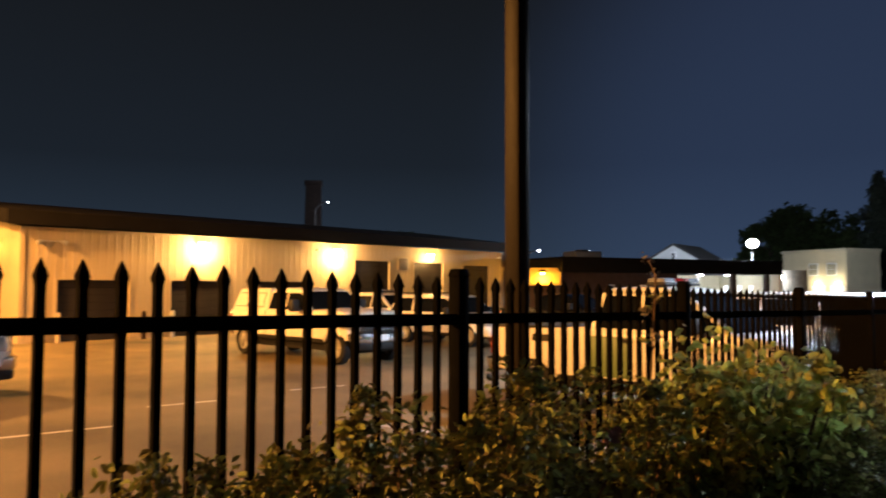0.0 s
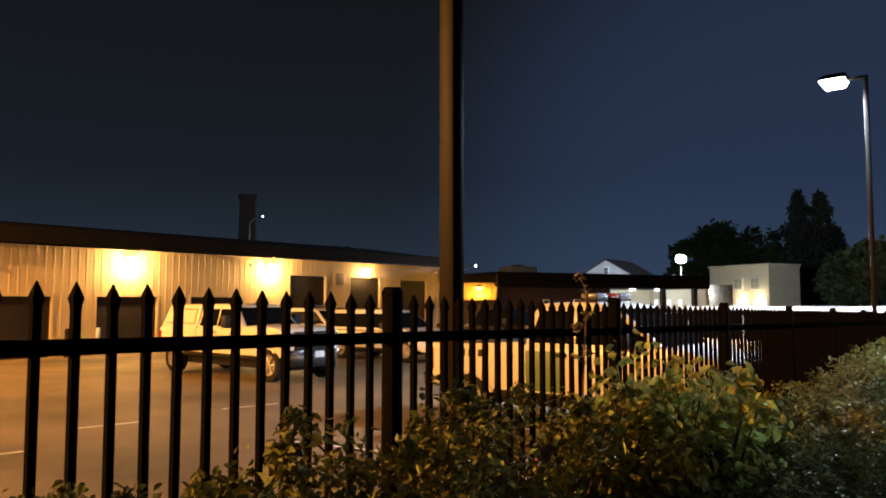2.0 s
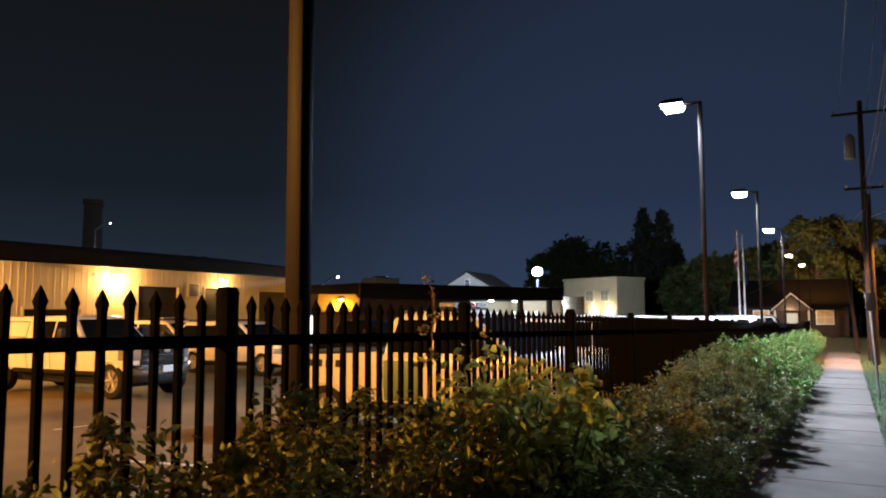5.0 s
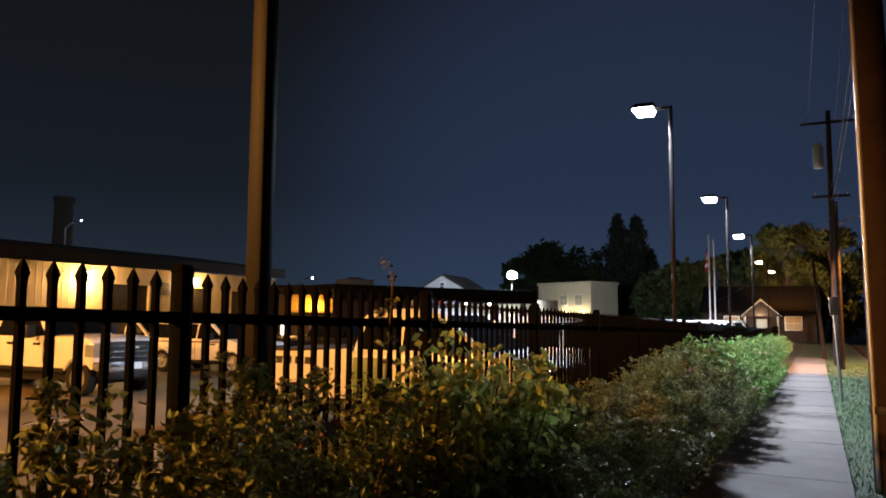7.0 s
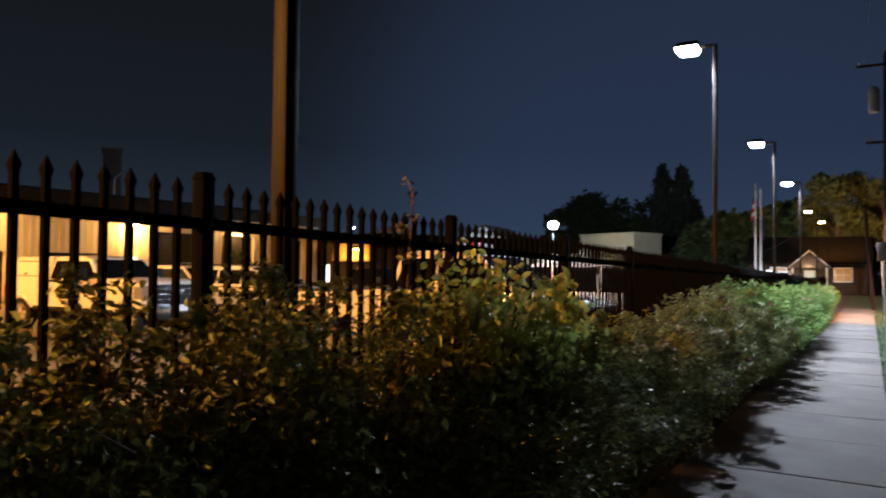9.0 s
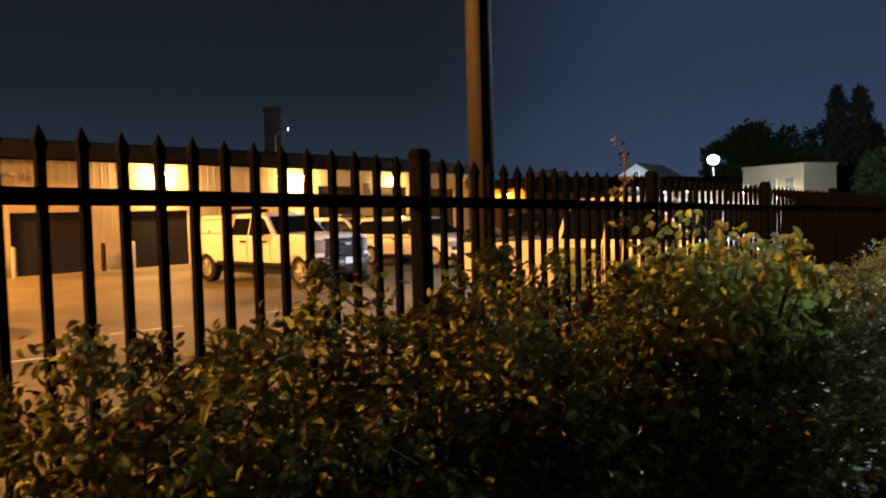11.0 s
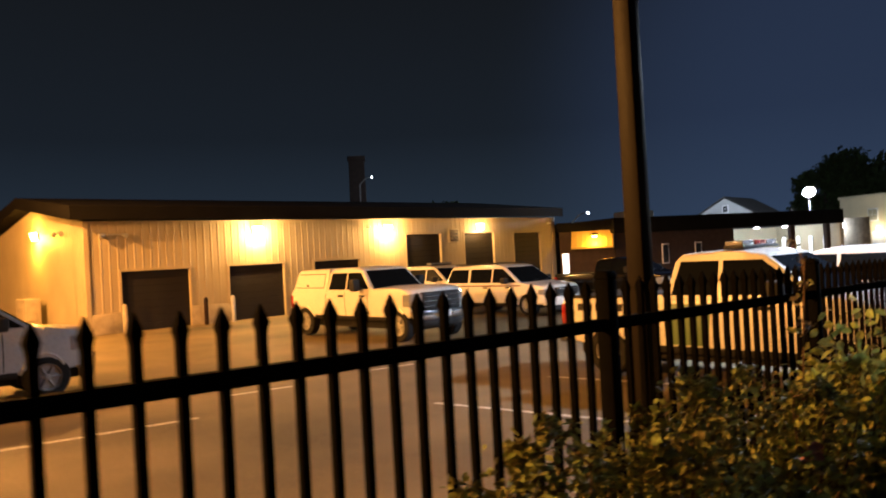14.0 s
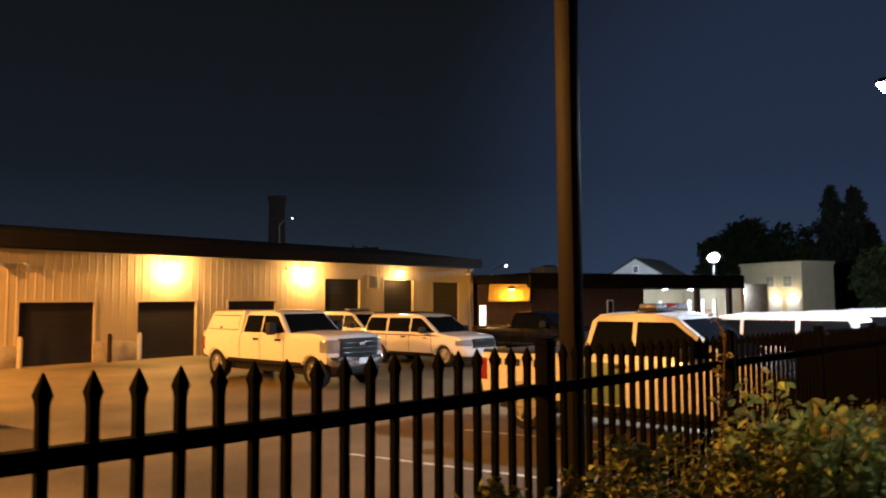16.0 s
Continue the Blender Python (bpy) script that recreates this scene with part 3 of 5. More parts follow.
    fitted("air_dam", (xf - 0.2, xf + 0.08, -h + 0.12, h - 0.12, zb - 0.2, zb - 0.02), PLASTIC, t, 0.03)
    fitted("rear_bumper", (xr - 0.14, xr + 0.2, -h + 0.03, h - 0.03, zb + 0.0, zb + 0.24), s.get("bumper", CHROME), t, 0.04)
    bm = bmesh.new()
    box(bm, xf + 0.112, xf + 0.117, -0.15, 0.15, zb + 0.04, zb + 0.2)
    part("number_plate", bm, WHITEMETAL, t)
    if s.get("topper"):
        zt = roof - 0.03
        end = lambda z: xr + 0.05 + 0.3 * (z - rail) / (zt - rail)
        bm = bmesh.new()
        prism(bm, [(xr + 0.05, rail - 0.05), (end(zt - 0.08), zt - 0.08), (end(zt) + 0.1, zt), (c0 - 0.04, zt + 0.01), (c0 - 0.04, rail - 0.05)][::-1], -hb + 0.01, hb - 0.01, 0.05, 3)
        top_part = part("bed_topper", shaped(bm, 0.18), paint, t, "white fibreglass bed topper")
        for y in (-1, 1):
            for name, grow, lift, mat in (("side_hatch_seam", 0.022, 0.004, PLASTIC), ("side_hatch", 0.0, 0.014, paint)):
                lo, hi = rail + 0.13 - grow, zt - 0.13 + grow
                bm = bmesh.new()
                prism(bm, [(end(lo) + 0.22 - grow, lo), (c0 - 0.2 + grow, lo), (c0 - 0.2 + grow, hi), (end(hi) + 0.2 - grow, hi)], min(y * (hb - 0.03), y * (hb - 0.01 + lift)), max(y * (hb - 0.03), y * (hb - 0.01 + lift)), 0.003, 1)
                part(name, shaped(bm, 0.18), mat, top_part)
            fitted("hatch_lock", ((xr + c0) / 2 - 0.05, (xr + c0) / 2 + 0.05, y * (hb - 0.02), y * (hb + 0.025), rail + 0.15, rail + 0.21), PLASTIC, top_part, 0.01)
    elif rail != belt:
        bm = bmesh.new()
        box(bm, xr + 0.1, c0 - 0.08, -h + 0.12, h - 0.12, rail - 0.03, rail + 0.012, 0.01)
        part("bed_floor", bm, PLASTIC, t, "dark open truck bed")
        for y in (-1, 1):
            fitted("bed_rail", (xr + 0.05, c0 - 0.04, y * (h - 0.12), y * (h - 0.03), rail - 0.02, rail + 0.035), PLASTIC, t, 0.015)
    ht = (h - 0.035) * (0.97 - lean)
    if s.get("rack"):
        for y in (-1, 1):
            bm = bmesh.new()
            tube(bm, (c1 + 0.15, y * (ht - 0.1), roof + 0.05), (c2 - 0.35, y * (ht - 0.1), roof + 0.05), 0.022, n=8)
            for k in range(3):
                x = c1 + 0.2 + (c2 - c1 - 0.6) * k / 2
                tube(bm, (x, y * (ht - 0.1), roof - 0.02), (x, y * (ht - 0.1), roof + 0.05), 0.02, n=6)
            part("roof_rail", bm, PLASTIC, t)
    if s.get("lightbar") is not None:
        x = s["lightbar"]
        bm = bmesh.new()
        box(bm, x - 0.16, x + 0.16, -0.62, 0.62, roof + 0.03, roof + 0.07, 0.01)
        bar = part("light_bar", bm, PLASTIC, t, "roof light bar, not lit")
        for y in (-0.41, 0, 0.41):
            bm = bmesh.new()
            box(bm, x - 0.15, x + 0.15, y - 0.19, y + 0.19, roof + 0.072, roof + 0.15, 0.03)
            part("lens", bm, REDLENS if not y and s.get("red_bar") else HEADLENS, bar)
    if s.get("band"):
        mat, pts = s["band"]
        for y in (-1, 1):
            bm = bmesh.new()
            prism(bm, pts, min(y * (h - 0.02), y * (h + 0.006)), max(y * (h - 0.02), y * (h + 0.006)))
            part("colour_band", shaped(bm, 0.2), mat, body, "slanted coloured band on the side")
    for y in (-1, 1):
        for x0, x1, za, zc in s.get("marks", ()):
            fitted("marking", (x0, x1, y * (h - 0.01), y * (h + 0.005), za, zc), PLASTIC, body, 0, "dark lettering too small to read")
    return t


HEAVY = dict(W=2.03, xr=-3.05, xf=3.08, ra=-2.12, fa=2.34, R=0.44, zb=0.6, belt=1.36, hood=1.42, roof=2.0, rail=1.33, cab=(-0.95, -0.86, 0.68, 1.28), deep=0.6, inset=0.3, bars=(0.93, 1.06, 1.19), bar=DARKCHROME, lamp_cut=0.1,
             glass=((None, -0.02), (0.04, None)), seams=(-0.95, 0.02, 1.1), handles=(-0.16, 0.86), topper=True, badge=True, mirror=0.5, mirror_h=0.34)
LIGHT = dict(W=1.98, xr=-2.8, xf=2.8, ra=-1.75, fa=1.9, R=0.4, zb=0.5, belt=1.31, hood=1.27, roof=1.99, rail=1.3, cab=(-0.66, -0.5, 0.9, 1.75), deep=0.5,
             glass=((None, 0.2), (0.27, None)), seams=(-0.64, 0.23, 1.2), handles=(0.04, 0.95), lightbar=0.35, red_bar=True, bumper=CHROME,
             band=(GREENBAND, [(-0.6, 0.58), (0.05, 0.58), (0.14, 1.22), (-0.6, 1.22)]), mirror=0.6, mirror_h=0.26)
SUV = dict(W=2.02, xr=-2.55, xf=2.65, ra=-1.5, fa=1.62, R=0.39, zb=0.4, belt=1.12, hood=1.08, roof=1.77, cab=(-2.5, -2.15, 0.5, 1.35), bow=0.3,
           glass=((None, -1.18), (-1.08, -0.04), (0.03, None)), seams=(-1.1, 0.0, 1.05), handles=(-0.25, 0.8), rack=True, bumper=None, trim=CHROME)
SUV["bumper"] = WHITE
POLICE = dict(SUV, lightbar=-0.1, rack=False)
TALL = dict(POLICE, zb=0.46, belt=1.22, hood=1.17, roof=1.92, R=0.4, lightbar=None)
BLACKTRUCK = dict(LIGHT, zb=0.42, belt=1.14, hood=1.1, rail=1.1, roof=1.74, lightbar=None, band=None, bumper=BLACKCAR, trim=BLACKCAR, bar=PLASTIC)


def on_lot(x, y, rz=0.0):
    return pose(x, y, lot_z(x, y), 0, 0, rz)


vehicle("pickup_truck", "white four-door pickup with a white bed topper on the lot", on_lot(-15.88, 13.22, 0), WHITE, HEAVY)
vehicle("suv", "pale police-style SUV with dark windows and a dark side line", on_lot(-16.55, 19.95, 1), WHITE,
        dict(SUV, band=(DARKBAND, [(-2.3, 1.03), (1.2, 1.03), (1.5, 1.07), (-2.3, 1.07)])))
vehicle("suv", "white SUV parked close to the workshop doors", on_lot(-22.3, 21.9, 0), WHITE, POLICE)
vehicle("pickup_truck", "black pickup with dark windows parked on the lot", on_lot(-16.2, 26.4, 0), BLACKCAR, BLACKTRUCK)
vehicle("pickup_truck", "white pickup with a slanted green band, parked nose to the fence", on_lot(-3.9, 11.3, 0), WHITE,
        dict(LIGHT, marks=[(-2.35 + 0.2 * i, -2.22 + 0.2 * i, 1.08, 1.2) for i in range(5)]))
vehicle("pickup_truck", "white pickup parallel to the fence, dulled to grey for shade", on_lot(-14.3, 1.9, 88), SHADEDWHITE, dict(LIGHT, band=None, lightbar=None))
patrol = vehicle("suv", "white SUV with dark windows, backed towards the fence", on_lot(-4.0, 17.0, 180), WHITE, TALL, "row of white vehicles")
for y, dx in ((22.6, 0), (28.4, -0.3), (31.2, 0.0), (35.8, 0.2), (38.6, 0), (44.2, -0.2), (47.0, 0.2)):
    copy_thing(patrol, on_lot(-4.0 + dx, y, 180))

# ---- iron fence along the lot ----
POSTS = [-4.06, -1.93, 0.20] + [2.33 + 2.0 * i for i in range(25)]


def tip_z(y):
    return 2.155 - 0.0175 * max(-8.0, min(36.0, y))


fence = thing("fence", "black iron picket fence with pointed tips and square posts", "fence", kind="structure")


def picket_mesh(bm, y=0.0, z=0.0):
    a, tall = 0.0113, 1.66
    levels = [(z - tall, a), (z - 0.075, a), (z - 0.062, a * 1.12), (z - 0.047, a * 1.42), (z - 0.03, a * 1.02), (z, a * 0.12)]
    rings = [[bm.verts.new((sx * r, y + sy * r, h)) for sx, sy in ((-1, -1), (1, -1), (1, 1), (-1, 1))] for h, r in levels]
    for p, q in zip(rings, rings[1:]):
        for i in range(4):
            bm.faces.new((p[i], p[(i + 1) % 4], q[(i + 1) % 4], q[i]))
    bm.faces.new(rings[0][::-1])
    bm.faces.new(rings[-1])


bm = bmesh.new()
picket_mesh(bm)
PICKET = mesh_of("picket", bm, IRON)
bm = bmesh.new()
box(bm, -0.031, 0.031, -0.031, 0.031, -1.9, -0.012, 0.004)
POST = mesh_of("post", bm, IRON)
bm = bmesh.new()
frustum(bm, [(-0.037, -0.037, -0.02), (0.037, -0.037, -0.02), (0.037, 0.037, -0.02), (-0.037, 0.037, -0.02)], [(-0.026, -0.026, 0.012), (0.026, -0.026, 0.012), (0.026, 0.026, 0.012), (-0.026, 0.026, 0.012)], 0.008)
CAP = mesh_of("post_cap", bm, IRON)
far_bm = bmesh.new()
for k, (y, y1) in enumerate(zip(POSTS, POSTS[1:])):
    z = tip_z(y) + 0.018
    p = piece("post", POST, fence, Matrix.Translation((0, y, z)))
    piece("post_cap", CAP, p)
    for drop, tall in ((0.175, 0.044), (1.5, 0.04)):
        bm = bmesh.new()
        pts = [(-0.019, -tall / 2), (0.019, -tall / 2), (0.019, tall / 2), (-0.019, tall / 2)]
        a = [bm.verts.new((px, y + 0.034, tip_z(y) - drop + pz)) for px, pz in pts]
        b = [bm.verts.new((px, y1 - 0.034, tip_z(y1) - drop + pz)) for px, pz in pts]
        for i in range(4):
            bm.faces.new((a[i], a[(i + 1) % 4], b[(i + 1) % 4], b[i]))
        part("rail", bm, IRON, fence, smooth=False)
    count = round((y1 - y - 0.26) / 0.1035) + 1
    for i in range(count):
        py = y + 0.132 + (y1 - y - 0.26) * i / (count - 1)
        jitter = random.uniform(-0.003, 0.003)
        if k < 16:
            piece("picket", PICKET, fence, Matrix.Translation((0, py, tip_z(py) + jitter)) @ Matrix.Rotation(random.uniform(-0.004, 0.004), 4, "X"))
        else:
            picket_mesh(far_bm, py, tip_z(py))
ob = part("distant_pickets", far_bm, IRON, fence)
ob["kind"] = "stuff"


# ---- lot light poles ----
def light_pole(x, y, base, top, lens, watts, color, label, arm=0.47, mat=BRONZE, half=0.04, spread=164):
    t = thing("light_pole", label, "street lamp", Matrix.Translation((x, y, base)), "light poles")
    hgt = top - base
    bm = bmesh.new()
    box(bm, -half, half, -half, half, 0.0, hgt, 0.008)
    part("pole", bm, mat, t)
    bm = bmesh.new()
    box(bm, -0.13, 0.13, -0.13, 0.13, 0, 0.06, 0.01)
    part("base_plate", bm, mat, t)
    bm = bmesh.new()
    lathe(bm, [(0.23, -0.5), (0.23, -0.01)], 18)
    part("footing", bm, CONCRETE, t)
    bm = bmesh.new()
    box(bm, -arm + 0.12, -0.05, -0.03, 0.03, hgt - 0.06, hgt + 0.01, 0.01)
    part("arm", bm, mat, t)
    bm = bmesh.new()
    frustum(bm, [(-arm - 0.36, -0.23, hgt - 0.01), (-arm + 0.18, -0.23, hgt - 0.01), (-arm + 0.18, 0.23, hgt - 0.01), (-arm - 0.36, 0.23, hgt - 0.01)],
            [(-arm - 0.24, -0.13, hgt + 0.1), (-arm + 0.14, -0.12, hgt + 0.1), (-arm + 0.14, 0.12, hgt + 0.1), (-arm - 0.24, 0.13, hgt + 0.1)], 0.015)
    head = part("lamp_head", bm, mat, t)
    bm = bmesh.new()
    frustum(bm, [(-arm - 0.24, -0.16, hgt - 0.15), (-arm + 0.1, -0.16, hgt - 0.15), (-arm + 0.1, 0.16, hgt - 0.15), (-arm - 0.24, 0.16, hgt - 0.15)],
            [(-arm - 0.32, -0.21, hgt - 0.012), (-arm + 0.15, -0.21, hgt - 0.012), (-arm + 0.15, 0.21, hgt - 0.012), (-arm - 0.32, 0.21, hgt - 0.012)], 0.03)
    part("lens", bm, lens, head, "drop lens under the lamp head")
    if watts:
        lamp_light("SPOT", (x - arm - 0.06, y, top - 0.2), watts, color, 0.12, (x - arm - 0.3, y, top - 5), spread, 0.15 if spread > 170 else 0.5)
    return t


light_pole(-0.475, 3.32, 0.15, 6.55, PANEDARK, 0, LED, "dark bronze square light pole behind the fence, lamp off", half=0.05)
light_pole(-0.45, 16.1, 0.0, 6.42, GLOW_LED, 7400, LED, "bronze light pole with a lit white lamp behind the fence")
light_pole(-0.45, 26.95, -0.05, 6.08, GLOW_LED, 7400, LED, "bronze light pole with a lit white lamp behind the fence")
light_pole(-0.45, 37.4, -0.1, 5.85, GLOW_LED, 7400, LED, "bronze light pole with a lit white lamp behind the fence")
light_pole(-0.95, 58.5, -0.1, 6.1, GLOW_SODIUM, 800, SODIUM, "bronze light pole with a lit orange lamp")
light_pole(-0.75, 71.0, -0.1, 6.1, GLOW_SODIUM, 800, SODIUM, "bronze light pole with a lit orange lamp")
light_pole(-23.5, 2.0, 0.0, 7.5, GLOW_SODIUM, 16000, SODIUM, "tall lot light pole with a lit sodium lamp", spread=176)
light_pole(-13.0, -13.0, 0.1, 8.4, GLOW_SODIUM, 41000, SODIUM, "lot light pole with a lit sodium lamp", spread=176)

# ---- sidewalk slabs ----
side = thing("sidewalk", "grey concrete sidewalk of square slabs with dark joints", "pavement", kind="structure")
bm = bmesh.new()
box(bm, 1.0, 2.45, 0.006, 1.494, -0.1, 0.0, 0.008)
SLAB = mesh_of("slab", bm, CONCRETE, smooth=False)
for k in range(-5, 31):
    y = 1.5 * k + 0.25
    lift = random.uniform(-0.004, 0.004)
    piece("slab", SLAB, side, Matrix.Translation((0, y, walk_z(y) + 0.012 + lift)) @ Matrix.Rotation(-0.017 if y < 34 else 0, 4, "X") @ Matrix.Rotation(random.uniform(-0.004, 0.004), 4, "Y"))


# ---- planting: leaves as folded lozenges ----
def leaf_cloud(name, mat, centres, normals, size, rng, parent, droop=0.25, kind="stuff", wide=0.55):
    """Many small folded leaves, one at each centre, turned mostly outwards."""
    n = len(centres)
    nrm = normals + rng.normal(0, 0.55, (n, 3))
    nrm /= np.linalg.norm(nrm, axis=1)[:, None]
    tip = rng.normal(0, 1, (n, 3)) + normals * 0.5
    tip[:, 2] -= droop
    tip -= (tip * nrm).sum(1)[:, None] * nrm
    tip /= np.linalg.norm(tip, axis=1)[:, None]
    across = np.cross(nrm, tip)
    s = size * rng.uniform(0.6, 1.35, n)[:, None]
    shape = ((0, 0, -0.03), (0.36, wide / 2, 0.07), (0.74, wide * 0.36, 0.06), (1, 0, -0.07), (0.74, -wide * 0.36, 0.06), (0.36, -wide / 2, 0.07))
    pts = np.stack([centres + s * (a * tip + b * across + c * nrm) for a, b, c in shape], 1).reshape(-1, 3)
    base = np.arange(n)[:, None] * 6
    faces = [tuple(q) for q in np.concatenate([base + [0, 3, 2, 1], base + [0, 5, 4, 3]], 0).tolist()]
    me = bpy.data.meshes.new(name)
    me.from_pydata(pts.tolist(), [], faces)
    me.materials.append(mat)
    ob = new(name, me)
    ob.parent = parent
    return ob


def bush(name, label, mat, seed, leaves, radius, tall, size, group, spiky=0.0, wide=0.55, blossoms=1):
    """A shrub from the ground up: bent stems and leaf clumps along and round them."""
    rng = np.random.default_rng(seed)
    t = thing(name, label, "bush", None, group)
    bm = bmesh.new()
    ends = []
    for i in range(26):
        a, r = rng.uniform(0, 2 * math.pi), radius * math.sqrt(rng.uniform(0.02, 1))
        foot = Vector((0.25 * r * math.cos(a), 0.25 * r * math.sin(a), 0))
        knee = Vector((0.7 * r * math.cos(a), 0.7 * r * math.sin(a), tall * rng.uniform(0.4, 0.6)))
        tip = Vector((r * math.cos(a + 0.2), r * math.sin(a + 0.2), tall * rng.uniform(0.72, 1.0) * (1 - 0.28 * (r / radius) ** 2)))
        tube(bm, foot, knee, 0.011, 0.008, 5, False)
        tube(bm, knee, tip, 0.008, 0.003, 5, False)
        ends += [(knee, 0.24), (tip, 0.16), (knee.lerp(tip, 0.5), 0.22), (foot.lerp(knee, 0.7), 0.22)]
        if rng.uniform() < spiky:
            out = tip + Vector((rng.normal(0, 0.09), rng.normal(0, 0.09), rng.uniform(0.04, 0.16)))
            tube(bm, tip, out, 0.004, 0.002, 4, False)
            ends.append((out, 0.06))
    part("woody_base", bm, STEM, t)
    pick = rng.integers(0, len(ends), leaves)
    mids = np.array([ends[i][0][:] for i in pick])
    reach = np.array([ends[i][1] for i in pick])[:, None]
    off = rng.normal(0, 1, (leaves, 3))
    off /= np.linalg.norm(off, axis=1)[:, None]
    pts = mids + off * reach * rng.uniform(0.35, 1.0, (leaves, 1))
    pts[:, 2] = np.maximum(pts[:, 2], 0.06)
    nrm = off * 0.5 + [0, 0, 0.45]
    leaf_cloud("leaves", mat, pts, nrm, size, rng, t, wide=wide)
    for i in range(blossoms):
        p = ends[int(rng.integers(0, len(ends)))][0] + Vector((0, 0, 0.1))
        cs = np.array([p[:]] * 14) + rng.normal(0, 0.012, (14, 3))
        leaf_cloud("blossom", PETAL, cs, np.tile([0, 0, 1.0], (14, 1)) + rng.normal(0, 0.6, (14, 3)), 0.035, rng, t, wide=0.9)
    return t


kinds = [bush("rose_bush", "dense dark-green rose bush in the hedge along the fence", LEAF, 11 + i, 10500, 0.62, 1.34, 0.036, "rose hedge", 0.6) for i in range(4)]
far_kinds = [bush("rose_bush", "dense rose bush in the hedge, lamp-lit green painted into its leaves", LEAFLAMPLIT, 51 + i, 3600, 0.62, 1.34, 0.055, "rose hedge", 0.6) for i in range(2)]
sparse = bush("rose_bush", "thin straggling rose bush with few leaves", LEAF, 31, 2400, 0.5, 1.25, 0.038, "rose hedge", 0.9)
pale = bush("shrub", "pale yellow-green broad-leaved shrub in the hedge", LEAFPALE, 41, 2600, 0.45, 1.52, 0.06, "hedge shrubs", 0.6, 0.6, 0)
BUSHES = [(0.36, 2.0, 1.04), (0.40, 2.8, 1.0), (0.36, 4.5, 0.93), (0.42, 5.3, 0.86), (0.38, 6.2, 0.80), (0.42, 7.1, 0.81), (0.40, 8.0, 0.86), (0.38, 8.9, 0.9),
          (0.42, 9.8, 0.94), (0.40, 10.7, 0.98), (0.4, 11.6, 1.04), (0.38, 12.5, 1.08), (0.42, 13.4, 1.08), (0.40, 14.3, 1.06)]
BUSHES += [(0.42 + 0.04 * math.sin(3 * k), 15.2 + 0.95 * k, 1.02 + 0.07 * math.sin(5 * k)) for k in range(28)]
BUSHES += [(0.34, 3.5, 0.98), (0.36, 1.55, 0.98)]
BUSHES += [(0.74 + 0.05 * math.sin(7 * k), 1.95 + 0.92 * k, 0.72 + 0.06 * math.sin(4 * k)) for k in range(22)]
placed = set()
for n, (x, y, s) in enumerate(BUSHES):
    m = Matrix.Translation((x, y, walk_z(y) - 0.02)) @ Matrix.Rotation(random.uniform(0, 6.28), 4, "Z")
    src = kinds[n % 4] if y < 12.2 else far_kinds[n % 2]
    if src not in placed:
        placed.add(src)
        src.matrix_world = m @ Matrix.Diagonal((1, 1, s, 1))
    else:
        ob = copy_thing(src, m)
        ob.scale = (1, 1, s)
sparse.matrix_world = Matrix.Translation((0.4, 0.85, walk_z(0.85) - 0.1))
ob = copy_thing(sparse, Matrix.Translation((0.4, 0.25, walk_z(0.3) - 0.16)) @ Matrix.Rotation(2.0, 4, "Z"))
ob = copy_thing(sparse, Matrix.Translation((0.45, 1.3, walk_z(1.4) - 0.2)) @ Matrix.Rotation(4.0, 4, "Z"))
for y in (-0.5, -1.3, -2.2):
    copy_thing(sparse, Matrix.Translation((0.66, y, walk_z(y) - 0.25)) @ Matrix.Rotation(y, 4, "Z"))
for x, y, w, h in ((0.36, 0.95, 0.68, 0.94), (0.5, 1.4, 0.65, 0.8), (0.4, 0.2, 0.6, 0.93), (0.4, -0.5, 0.8, 0.93), (0.42, -1.4, 0.9, 0.95), (0.8, 1.25, 0.6, 0.8), (0.85, 0.5, 0.6, 0.75)):
    ob = copy_thing(kinds[1], Matrix.Translation((x, y, walk_z(y) - 0.02)) @ Matrix.Rotation(5 * y, 4, "Z"))
    ob.scale = (w, w, h)
pale.matrix_world = Matrix.Translation((0.52, 3.85, walk_z(3.85))) @ Matrix.Diagonal((1.0, 1.0, 1.1, 1))
for y, turn, h in ((3.25, 2.2, 0.98), (4.5, 4.0, 1.0)):
    ob = copy_thing(pale, Matrix.Translation((0.56, y, walk_z(y) - 0.05)) @ Matrix.Rotation(turn, 4, "Z"))
    ob.scale = (0.8, 0.8, h)


